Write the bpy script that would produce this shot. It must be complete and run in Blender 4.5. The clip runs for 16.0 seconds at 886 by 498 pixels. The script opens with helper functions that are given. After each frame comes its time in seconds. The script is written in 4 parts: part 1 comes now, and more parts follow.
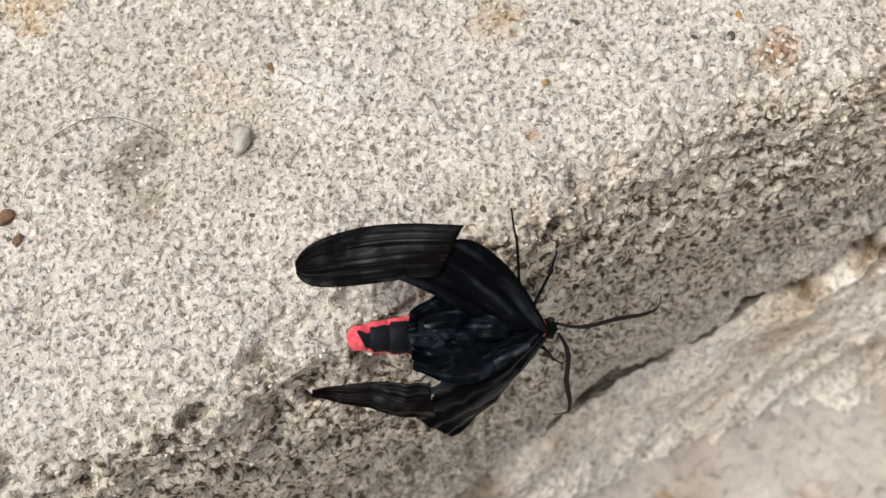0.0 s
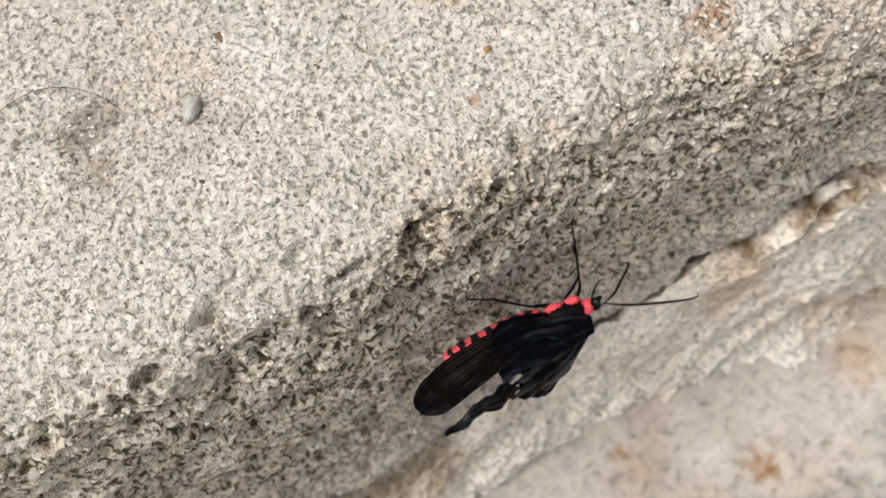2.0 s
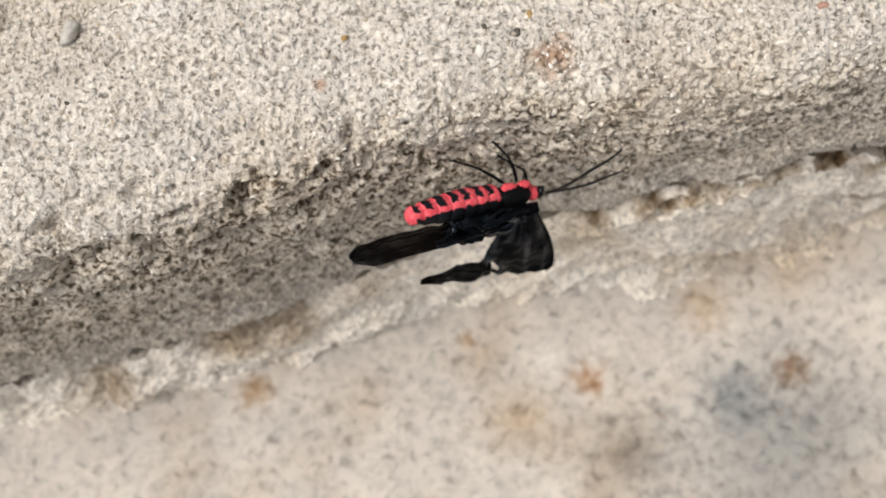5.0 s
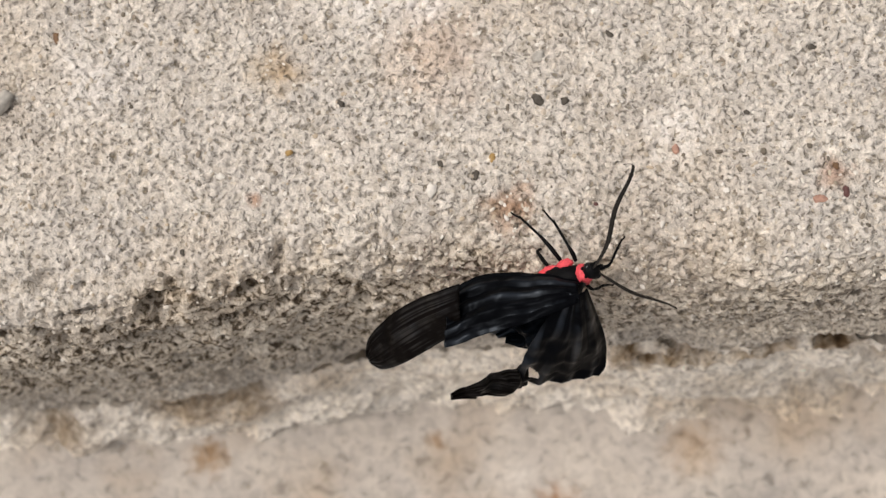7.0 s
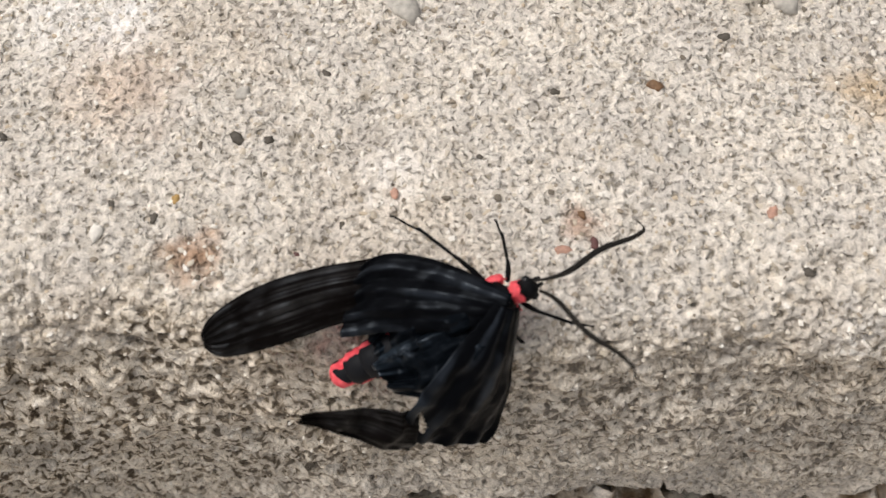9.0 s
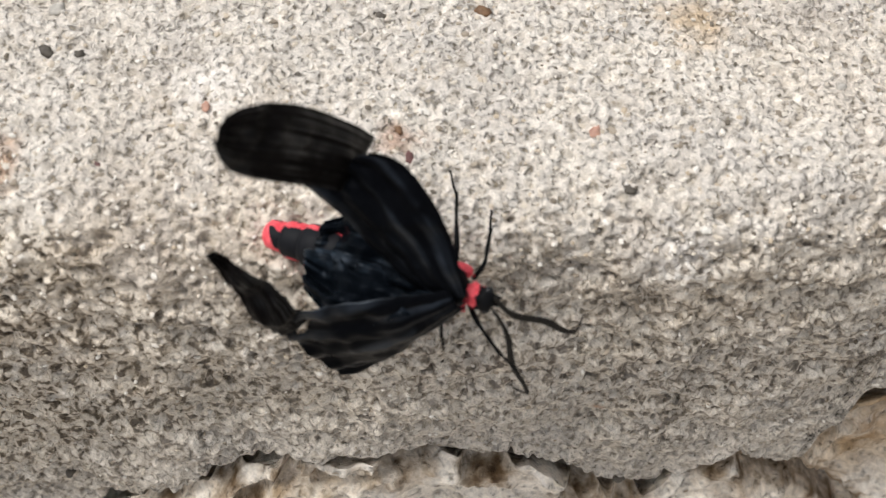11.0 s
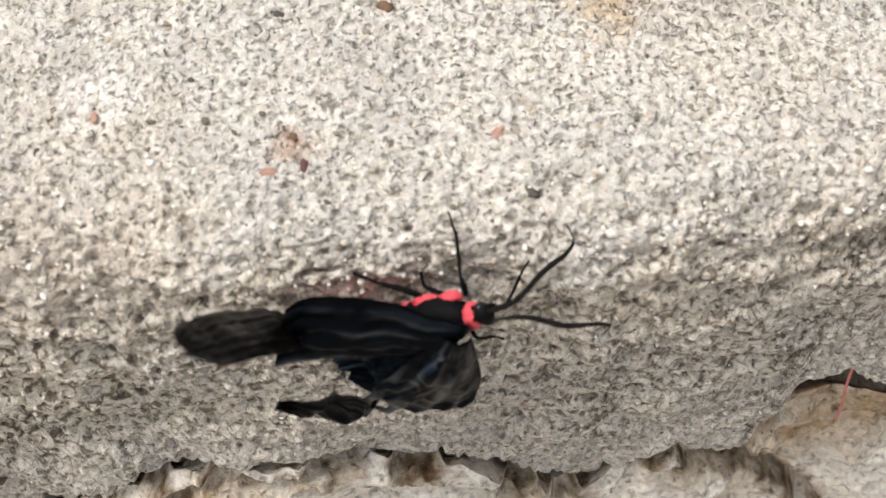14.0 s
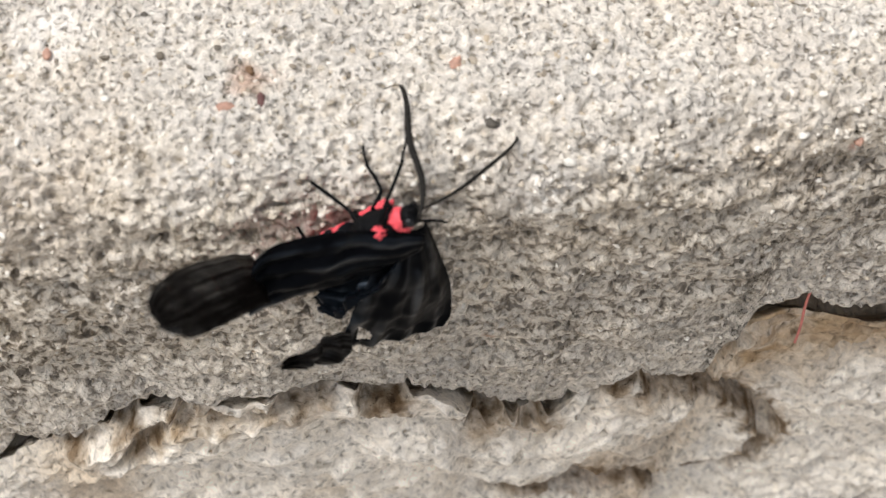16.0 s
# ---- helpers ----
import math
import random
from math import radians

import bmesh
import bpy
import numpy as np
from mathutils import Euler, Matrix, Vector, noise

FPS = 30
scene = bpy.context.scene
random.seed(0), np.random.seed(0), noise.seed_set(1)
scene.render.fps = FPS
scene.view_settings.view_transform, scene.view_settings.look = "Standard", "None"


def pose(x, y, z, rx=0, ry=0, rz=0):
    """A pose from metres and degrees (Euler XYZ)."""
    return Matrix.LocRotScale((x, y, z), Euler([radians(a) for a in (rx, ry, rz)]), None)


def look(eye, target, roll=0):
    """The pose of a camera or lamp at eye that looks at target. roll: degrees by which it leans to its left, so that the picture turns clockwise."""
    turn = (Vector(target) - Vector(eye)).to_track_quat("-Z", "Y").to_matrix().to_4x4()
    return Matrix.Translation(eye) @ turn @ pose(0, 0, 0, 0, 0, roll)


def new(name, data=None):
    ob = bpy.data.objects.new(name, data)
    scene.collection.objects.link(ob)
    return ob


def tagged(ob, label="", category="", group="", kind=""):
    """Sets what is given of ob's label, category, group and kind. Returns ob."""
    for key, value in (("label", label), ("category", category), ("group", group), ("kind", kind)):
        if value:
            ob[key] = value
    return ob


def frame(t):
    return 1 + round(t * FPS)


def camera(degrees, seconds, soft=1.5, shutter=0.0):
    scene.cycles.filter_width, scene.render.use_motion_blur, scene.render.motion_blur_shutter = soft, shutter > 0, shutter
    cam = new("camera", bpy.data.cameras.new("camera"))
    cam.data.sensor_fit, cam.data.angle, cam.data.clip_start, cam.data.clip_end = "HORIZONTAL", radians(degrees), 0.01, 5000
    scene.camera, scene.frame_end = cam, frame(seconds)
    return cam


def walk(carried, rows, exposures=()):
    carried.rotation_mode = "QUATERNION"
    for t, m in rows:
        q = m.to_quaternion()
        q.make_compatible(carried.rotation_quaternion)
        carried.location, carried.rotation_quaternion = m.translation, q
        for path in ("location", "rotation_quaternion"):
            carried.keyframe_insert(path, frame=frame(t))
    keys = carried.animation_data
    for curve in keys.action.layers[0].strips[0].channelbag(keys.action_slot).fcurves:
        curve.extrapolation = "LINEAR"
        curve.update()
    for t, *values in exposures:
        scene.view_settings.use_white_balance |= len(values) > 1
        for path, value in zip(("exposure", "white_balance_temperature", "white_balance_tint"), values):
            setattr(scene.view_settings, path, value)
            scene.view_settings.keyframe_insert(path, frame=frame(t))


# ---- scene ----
cam = camera(44.00, 16.0, soft=1.4)
cam.data.dof.use_dof, cam.data.dof.focus_distance, cam.data.dof.aperture_fstop = True, 0.119, 42.0
PATH = [
    (0, -0.01671, -0.05017, 0.11082, 20.55, 3.37, -19.36),
    (0.5, -0.01885, -0.05265, 0.11063, 19.63, 2.93, -20.16),
    (1, -0.01802, -0.05462, 0.11163, 19.26, 2.52, -20.38),
    (1.5, -0.01515, -0.05506, 0.11325, 19.09, 2.20, -20.60),
    (2, -0.01462, -0.05345, 0.11385, 19.04, 2.26, -20.62),
    (2.5, -0.01153, -0.05135, 0.11291, 18.88, 2.03, -20.81),
    (3, -0.01139, -0.05043, 0.11672, 17.23, 0.70, -19.40),
    (3.5, -0.00053, -0.05359, 0.12452, 13.91, -1.51, -15.91),
    (3.7, 0.00381, -0.05243, 0.12976, 11.98, -1.46, -14.18),
    (5.8, 0.02432, -0.02474, 0.13736, 4.73, 1.49, -2.14),
    (6, 0.02661, -0.02293, 0.13613, 4.77, 1.56, -0.31),
    (6.5, 0.03229, -0.01851, 0.13164, 5.46, 1.73, 2.28),
    (7, 0.03586, -0.01762, 0.12500, 6.18, 3.72, 2.14),
    (7.5, 0.04045, -0.00246, 0.11689, 6.12, -0.29, 0.21),
    (8, 0.05716, -0.02372, 0.10186, 18.03, 3.04, 1.52),
    (8.5, 0.05541, -0.03186, 0.10064, 21.09, 2.39, 3.23),
    (8.7, 0.05708, -0.03603, 0.09669, 22.37, 0.61, 2.74),
    (10.8, 0.07289, -0.04902, 0.08694, 29.83, -1.34, 2.82),
    (11, 0.07464, -0.05200, 0.08291, 29.10, -2.22, 2.33),
    (11.5, 0.08169, -0.04993, 0.08331, 27.59, -2.30, 1.49),
    (12, 0.08129, -0.05100, 0.08443, 27.60, -1.92, 1.61),
    (12.5, 0.08534, -0.04888, 0.08341, 27.63, -2.28, 1.32),
    (13, 0.08446, -0.04870, 0.08240, 26.99, -1.34, 1.32),
    (13.5, 0.08404, -0.04756, 0.08237, 26.68, -1.08, 1.24),
    (14, 0.08437, -0.04584, 0.08266, 26.71, -0.99, 1.26),
    (14.5, 0.08796, -0.04534, 0.07966, 25.82, -1.40, -0.19),
    (15, 0.08839, -0.04583, 0.08028, 24.29, -1.84, -0.45),
    (15.5, 0.08638, -0.04599, 0.08158, 23.41, -2.01, -0.49),
    (16, 0.08549, -0.04662, 0.08285, 23.54, -1.81, -0.34),
]
walk(cam, [(t, pose(*p)) for t, *p in PATH], exposures=[(0.0, 0.38, 6500, 10), (3.0, 0.38, 6520, 10), (5.8, 0.35, 6620, 10), (6.5, 0.20, 6700, 10), (7.0, 0.13, 6800, 13), (7.5, 0.13, 6850, 14), (8.0, 0.02, 6850, 14), (8.5, 0.26, 6750, 13), (8.7, 0.28, 6700, 12), (10.8, 0.42, 6400, 10), (11.5, 0.47, 6380, 10), (16.0, 0.56, 6400, 10)])

# ---- daylight ----
SUN_ELEVATION, SUN_TURN = radians(64), radians(-80)
world = bpy.data.worlds.new("overcast")
world.use_nodes = True
scene.world = world
sky = world.node_tree.nodes.new("ShaderNodeTexSky")
sky.sky_type, sky.sun_disc, sky.sun_elevation, sky.sun_rotation = "NISHITA", False, SUN_ELEVATION, SUN_TURN
sky.air_density, sky.dust_density = 1.0, 4.0
cloud_veil = world.node_tree.nodes.new("ShaderNodeHueSaturation")
cloud_veil.inputs["Saturation"].default_value = 0.25
world.node_tree.links.new(sky.outputs[0], cloud_veil.inputs["Color"])
world.node_tree.links.new(cloud_veil.outputs[0], world.node_tree.nodes["Background"].inputs[0])
world.node_tree.nodes["Background"].inputs[1].default_value = 0.102
sun = new("sun", bpy.data.lights.new("sun", "SUN"))
sun.data.energy, sun.data.angle, sun.data.color = 1.5, radians(24), (1.0, 0.965, 0.92)
sun.matrix_world = look((math.sin(SUN_TURN) * math.cos(SUN_ELEVATION), math.cos(SUN_TURN) * math.cos(SUN_ELEVATION), math.sin(SUN_ELEVATION)), (0, 0, 0))


# ---- materials ----
def material(name):
    m = bpy.data.materials.new(name)
    m.use_nodes = True
    return m, m.node_tree, m.node_tree.nodes["Principled BSDF"]


def node(tree, kind, **values):
    n = tree.nodes.new("ShaderNode" + kind)
    for key, value in values.items():
        n.inputs[key.replace("_", " ")].default_value = value
    return n


def ramp(tree, source, *stops):
    n = tree.nodes.new("ShaderNodeValToRGB")
    while len(n.color_ramp.elements) < len(stops):
        n.color_ramp.elements.new(0.5)
    for e, (at, colour) in zip(n.color_ramp.elements, stops):
        e.position = at
        e.color = (*colour, 1) if isinstance(colour, tuple) else (colour, colour, colour, 1)
    tree.links.new(source, n.inputs[0])
    return n.outputs[0]


def mix(tree, factor, a, b, blend="MIX"):
    n = tree.nodes.new("ShaderNodeMix")
    n.data_type, n.blend_type = "RGBA", blend
    for socket, value in ((n.inputs[0], factor), (n.inputs[6], a), (n.inputs[7], b)):
        if isinstance(value, tuple):
            socket.default_value = (*value, 1)
        elif isinstance(value, (int, float)):
            socket.default_value = value
        else:
            tree.links.new(value, socket)
    return n.outputs[2]


def plain(name, colour, rough=0.6, vary=0.25, scale=900, bump=0.0, shine=0.3):
    m, tree, bsdf = material(name)
    where = tree.nodes.new("ShaderNodeTexCoord").outputs["Object"]
    grain = node(tree, "TexNoise", Scale=scale, Detail=5.0)
    tree.links.new(where, grain.inputs["Vector"])
    low, high = tuple(c * (1 - vary) for c in colour), tuple(min(1, c * (1 + vary)) for c in colour)
    tree.links.new(ramp(tree, grain.outputs[0], (0.3, low), (0.7, high)), bsdf.inputs["Base Color"])
    bsdf.inputs["Roughness"].default_value, bsdf.inputs["Specular IOR Level"].default_value = rough, shine
    if bump:
        b = node(tree, "Bump", Strength=0.6, Distance=bump)
        tree.links.new(grain.outputs[0], b.inputs["Height"])
        tree.links.new(b.outputs[0], bsdf.inputs["Normal"])
    return m


def concrete(name, light, dark, stain, grain=1500.0, gaps=0.40, warm=0.5, relief=0.0003, stains=(), broken=False, speckle=0.8):
    """Weathered cement: pale flakes and sand grains, thin dark gaps between them, brown stains."""
    m, tree, bsdf = material(name)
    where = tree.nodes.new("ShaderNodeTexCoord").outputs["Object"]

    def tex(kind, scale, detail=2.0, warp=0.0):
        n = node(tree, kind, Scale=scale)
        if kind == "TexNoise":
            n.inputs["Detail"].default_value, n.inputs["Distortion"].default_value = detail, warp
        tree.links.new(where, n.inputs["Vector"])
        return n

    flakes, cells, dust = tex("TexNoise", grain, 2.5, 0.55), tex("TexVoronoi", grain * 0.8), tex("TexNoise", grain * 3.2, 3.0)
    cloud, patch, blot = tex("TexNoise", 95.0, 4.0), tex("TexNoise", 30.0, 5.0), tex("TexNoise", 330.0, 4.0)
    shade = lambda k: tuple(min(1.0, c * k) for c in light)
    colour = ramp(tree, flakes.outputs[0], (gaps - 0.13, dark), (gaps - 0.03, shade(0.66)), (gaps + 0.05, shade(0.93)), (gaps + 0.14, shade(1.05)), (gaps + 0.26, shade(1.19)))
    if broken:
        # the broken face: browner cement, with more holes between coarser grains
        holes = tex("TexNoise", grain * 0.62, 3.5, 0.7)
        # darker too, so part of the face's shade is in the colour
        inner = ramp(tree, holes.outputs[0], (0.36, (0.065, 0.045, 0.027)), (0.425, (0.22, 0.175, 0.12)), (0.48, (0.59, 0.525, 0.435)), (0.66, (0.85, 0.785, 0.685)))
        broken_shade = tree.nodes.new("ShaderNodeAttribute")
        broken_shade.attribute_name = "broken"
        colour = mix(tree, broken_shade.outputs["Fac"], colour, inner)
    tone = ramp(tree, cells.outputs["Color"], (0.0, (0.70, 0.67, 0.61)), (0.25, (0.92, 0.90, 0.87)), (0.6, (1.0, 1.0, 1.0)), (0.95, (1.22, 1.21, 1.18)))
    colour = mix(tree, speckle, colour, tone, "MULTIPLY")
    colour = mix(tree, 0.75 * speckle, colour, ramp(tree, dust.outputs[0], (0.3, 0.75), (0.7, 1.2)), "MULTIPLY")
    brown = ramp(tree, patch.outputs[0], (0.50, 0.0), (0.72, warm))
    colour = mix(tree, brown, colour, stain, "MULTIPLY")
    grey = ramp(tree, cloud.outputs[0], (0.3, (0.84, 0.84, 0.85)), (0.7, (1.08, 1.07, 1.05)))
    colour = mix(tree, 0.8, colour, grey, "MULTIPLY")
    spot = ramp(tree, blot.outputs[0], (0.64, 0.0), (0.72, 0.5))
    colour = mix(tree, spot, colour, (0.30, 0.25, 0.18))
    ragged = node(tree, "TexNoise", Scale=420.0, Detail=4.0)
    tree.links.new(where, ragged.inputs["Vector"])
    # stains; in the mortar some of these tints are painted shade
    for x, y, z, size, tint, strength in stains:
        away = node(tree, "VectorMath")
        away.operation = "DISTANCE"
        tree.links.new(where, away.inputs[0])
        away.inputs[1].default_value = (x, y, z)
        worn = tree.nodes.new("ShaderNodeMath")
        worn.operation = "MULTIPLY_ADD"
        tree.links.new(ragged.outputs[0], worn.inputs[0])
        fringe = min(size, 0.006)
        shift = 0.4 * (1 - fringe / size)
        worn.inputs[1].default_value = fringe * 1.6
        tree.links.new(away.outputs["Value"], worn.inputs[2])
        scaled = tree.nodes.new("ShaderNodeMath")
        scaled.operation = "DIVIDE"
        tree.links.new(worn.outputs[0], scaled.inputs[0])
        scaled.inputs[1].default_value = size * 2.0
        colour = mix(tree, ramp(tree, scaled.outputs[0], (0.45 - shift, strength), (0.85 - shift, 0.0)), colour, tint, "MULTIPLY" if max(tint) <= 1 else "SOFT_LIGHT")
    tree.links.new(colour, bsdf.inputs["Base Color"])
    bsdf.inputs["Roughness"].default_value, bsdf.inputs["Specular IOR Level"].default_value = 0.95, 0.2
    first = node(tree, "Bump", Strength=1.0, Distance=relief)
    tree.links.new(ramp(tree, flakes.outputs[0], (gaps - 0.12, 0.0), (gaps + 0.05, 0.7), (gaps + 0.3, 1.0)), first.inputs["Height"])
    second = node(tree, "Bump", Strength=0.8, Distance=relief * 0.35)
    tree.links.new(dust.outputs[0], second.inputs["Height"])
    tree.links.new(first.outputs[0], second.inputs["Normal"])
    tree.links.new(second.outputs[0], bsdf.inputs["Normal"])
    return m


RUST, OCHRE, GREY, PALE, BROWN = (0.60, 0.36, 0.24), (0.86, 0.70, 0.50), (0.58, 0.56, 0.52), (1.3, 1.3, 1.32), (0.50, 0.38, 0.26)
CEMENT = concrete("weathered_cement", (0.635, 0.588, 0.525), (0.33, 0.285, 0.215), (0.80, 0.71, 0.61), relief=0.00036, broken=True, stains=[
    (0.0351, 0.0004, -0.0004, 0.0042, (0.74, 0.54, 0.42), 1.00), (0.0330, 0.0003, -0.0004, 0.0016, BROWN, 1.00), (0.0252, 0.0190, -0.0001, 0.0095, (0.92, 0.80, 0.73), 0.80), (0.0248, 0.0262, -0.0003, 0.0050, PALE, 0.60), (0.0895, 0.0323, -0.0003, 0.0036, GREY, 0.80), (0.0055, 0.0167, -0.0000, 0.0040, (0.80, 0.72, 0.60), 0.80), (0.0537, 0.0102, -0.0002, 0.0050, PALE, 0.50), (0.0047, 0.0008, 0, 0.0014, RUST, 0.95), 
    (-0.0379, 0.014, 0, 0.0040, GREY, 1.0), (-0.0386, 0.0082, 0, 0.0040, GREY, 1.0), (-0.0405, 0.0130, 0, 0.0036, GREY, 1.0), (-0.0355, 0.0155, 0, 0.0034, GREY, 1.0), (-0.0453, 0.0377, 0, 0.006, OCHRE, 0.9),
    (0.100, 0.0217, 0, 0.005, OCHRE, 0.8), (0.0074, 0.0165, 0, 0.004, OCHRE, 0.7), (0.0938, -0.008, -0.0299, 0.0016, RUST, 0.9),
    (0.018, 0.0276, 0, 0.010, PALE, 0.5), (-0.0165, 0.0143, 0, 0.008, PALE, 0.35), (0.0974, -0.0035, -0.0045, 0.006, PALE, 0.5),
    (0.1263, 0.0021, -0.0042, 0.0011, (0.85, 0.42, 0.40), 0.9), (0.0715, 0.0055, 0, 0.003, (0.75, 0.55, 0.46), 0.8)])
FLOOR = concrete("worn_floor", (0.51, 0.467, 0.415), (0.42, 0.375, 0.32), (0.74, 0.62, 0.49), grain=420.0, speckle=0.2, warm=0.9, gaps=0.32, relief=0.0002, stains=[
    (0.045, -0.0447, -0.099, 0.0062, (0.70, 0.46, 0.30), 1.0), (0.0885, -0.0480, -0.099, 0.0066, (0.58, 0.42, 0.30), 1.0),
    (0.0754, -0.052, -0.099, 0.011, (0.60, 0.65, 0.70), 1.0), (0.0523, -0.0614, -0.099, 0.016, (0.64, 0.67, 0.71), 1.0), (0.085, -0.064, -0.099, 0.034, (0.52, 0.55, 0.58), 1.0),
    (0.060, -0.0548, -0.099, 0.0018, (0.95, 0.55, 0.28), 1.0), (0.0747, -0.0424, -0.099, 0.0013, (0.22, 0.20, 0.18), 1.0), (0.0825, -0.0284, -0.099, 0.0015, (0.3, 0.25, 0.2), 1.0),
    (0.0204, -0.033, -0.099, 0.0032, (0.66, 0.50, 0.36), 1.0), (0.0376, -0.039, -0.099, 0.005, (1.08, 1.08, 1.08), 0.4), (-0.0263, -0.0382, -0.099, 0.006, (0.72, 0.54, 0.38), 1.0),
    (0.0717, -0.0318, -0.099, 0.009, (0.84, 0.70, 0.56), 0.9), (0.012, -0.055, -0.099, 0.0014, (0.3, 0.28, 0.25), 0.9), (0.03, -0.052, -0.099, 0.012, (0.86, 0.76, 0.64), 0.9)])
BLACK = plain("black_scales", (0.0035, 0.0036, 0.0042), 0.6, 0.4, 2500, 0.00006, 0.08)
RED = plain("red_scales", (0.78, 0.085, 0.105), 0.6, 0.2, 2500, 0.00003)


# ---- mesh helpers ----
def part(name, bm, mat, parent, label=""):
    me = bpy.data.meshes.new(name)
    bm.to_mesh(me)
    bm.free()
    for p in me.polygons:
        p.use_smooth = True
    me.materials.append(mat)
    ob = new(name, me)
    if parent:
        ob.parent = parent
    if label:
        tagged(ob, label)
    return ob


def lattice(x, y, seed):
    """Smooth noise from -1 to 1 at the points (x, y), with a wavelength of 1."""
    table = np.random.RandomState(seed).uniform(-1, 1, (257, 257))
    i, j = np.floor(x).astype(int), np.floor(y).astype(int)
    u, v = x - i, y - j
    u, v = u * u * (3 - 2 * u), v * v * (3 - 2 * v)
    at = lambda a, b: table[a % 257, b % 257]
    return (at(i, j) * (1 - u) + at(i + 1, j) * u) * (1 - v) + (at(i, j + 1) * (1 - u) + at(i + 1, j + 1) * u) * v


def spaced(low, high, step, far_low, far_high, growth=1.25):
    inner = list(np.arange(low, high, step))
    d, a = step, []
    while (a[-1] if a else low) > far_low:
        d *= growth
        a.append((a[-1] if a else low) - d)
    d, b = step, []
    while (b[-1] if b else inner[-1]) < far_high:
        d *= growth
        b.append((b[-1] if b else inner[-1]) + d)
    return np.array(a[::-1] + inner + b)


def sheet(name, X, Y, Z, mat, broken=None):
    """One mesh from a grid of points; broken: each point's share of the broken face's browner, shaded colour, from 0 to
    1.
    """
    rows, cols = X.shape
    k = np.arange(rows * cols).reshape(rows, cols)
    quads = np.stack([k[:-1, :-1], k[:-1, 1:], k[1:, 1:], k[1:, :-1]], -1).reshape(-1, 4)
    me = bpy.data.meshes.new(name)
    me.vertices.add(rows * cols)
    me.vertices.foreach_set("co", np.stack([X, Y, Z], -1).astype(np.float32).ravel())
    me.loops.add(quads.size)
    me.loops.foreach_set("vertex_index", quads.astype(np.int32).ravel())
    me.polygons.add(len(quads))
    me.polygons.foreach_set("loop_start", np.arange(0, quads.size, 4, dtype=np.int32))
    me.polygons.foreach_set("use_smooth", np.ones(len(quads), bool))
    me.update()
    me.validate()
    if broken is not None:
        me.attributes.new("broken", "FLOAT", "POINT").data.foreach_set("value", broken.astype(np.float32).ravel())
    me.materials.append(mat)
    return new(name, me)


# ---- kerb block, mortar below its lip, floor ----
EDGE_X = [-0.50, -0.08, -0.045, -0.03, -0.014, -0.004, 0.004, 0.009, 0.016, 0.03, 0.04, 0.05, 0.075, 0.092, 0.105, 0.118, 0.128, 0.14, 0.5]
EDGE_Y = [-0.040, -0.0200, -0.0172, -0.0158, -0.0132, -0.0112, -0.0088, -0.0072, -0.0066, -0.005, -0.0053, -0.0064, -0.0045, -0.0025, -0.001, 0.0015, 0.004, 0.006, 0.02]
FACE_Y = [0.008, 0.004, 0.001, -0.001, -0.0025, -0.0040, -0.0053, -0.0061, -0.0066, -0.0078, -0.0098]
FACE_Z = [0.0, -0.0003, -0.0012, -0.0030, -0.0065, -0.013, -0.022, -0.035, -0.050, -0.066, -0.090]
LIP_X = [-0.5, -0.06, -0.045, -0.029, -0.0155, 0.0, 0.02, 0.031, 0.036, 0.0448, 0.0518, 0.0607, 0.0729, 0.0803, 0.088, 0.0943, 0.1032, 0.1076, 0.113, 0.1209, 0.1231, 0.1237, 0.1278, 0.1338, 0.1411, 0.5]
LIP_Z = [-0.085, -0.083, -0.080, -0.072, -0.0685, -0.066, -0.066, -0.062, -0.056, -0.0496, -0.0412, -0.0366, -0.0342, -0.0374, -0.0382, -0.0450, -0.0506, -0.0462, -0.0409, -0.0478, -0.0375, -0.0289, -0.0285, -0.0307, -0.0356, -0.036]
FLOOR_Z = -0.100


def edge_y(x):
    return np.interp(x, EDGE_X, EDGE_Y) + 0.0005 * lattice(x * 130, x * 0, 5)


def lip_z(x):
    return np.interp(x, LIP_X, LIP_Z) + 0.0011 * lattice(x * 180, x * 0 + 0.5, 6) + 0.0007 * lattice(x * 520, x * 0 + 0.5, 7)


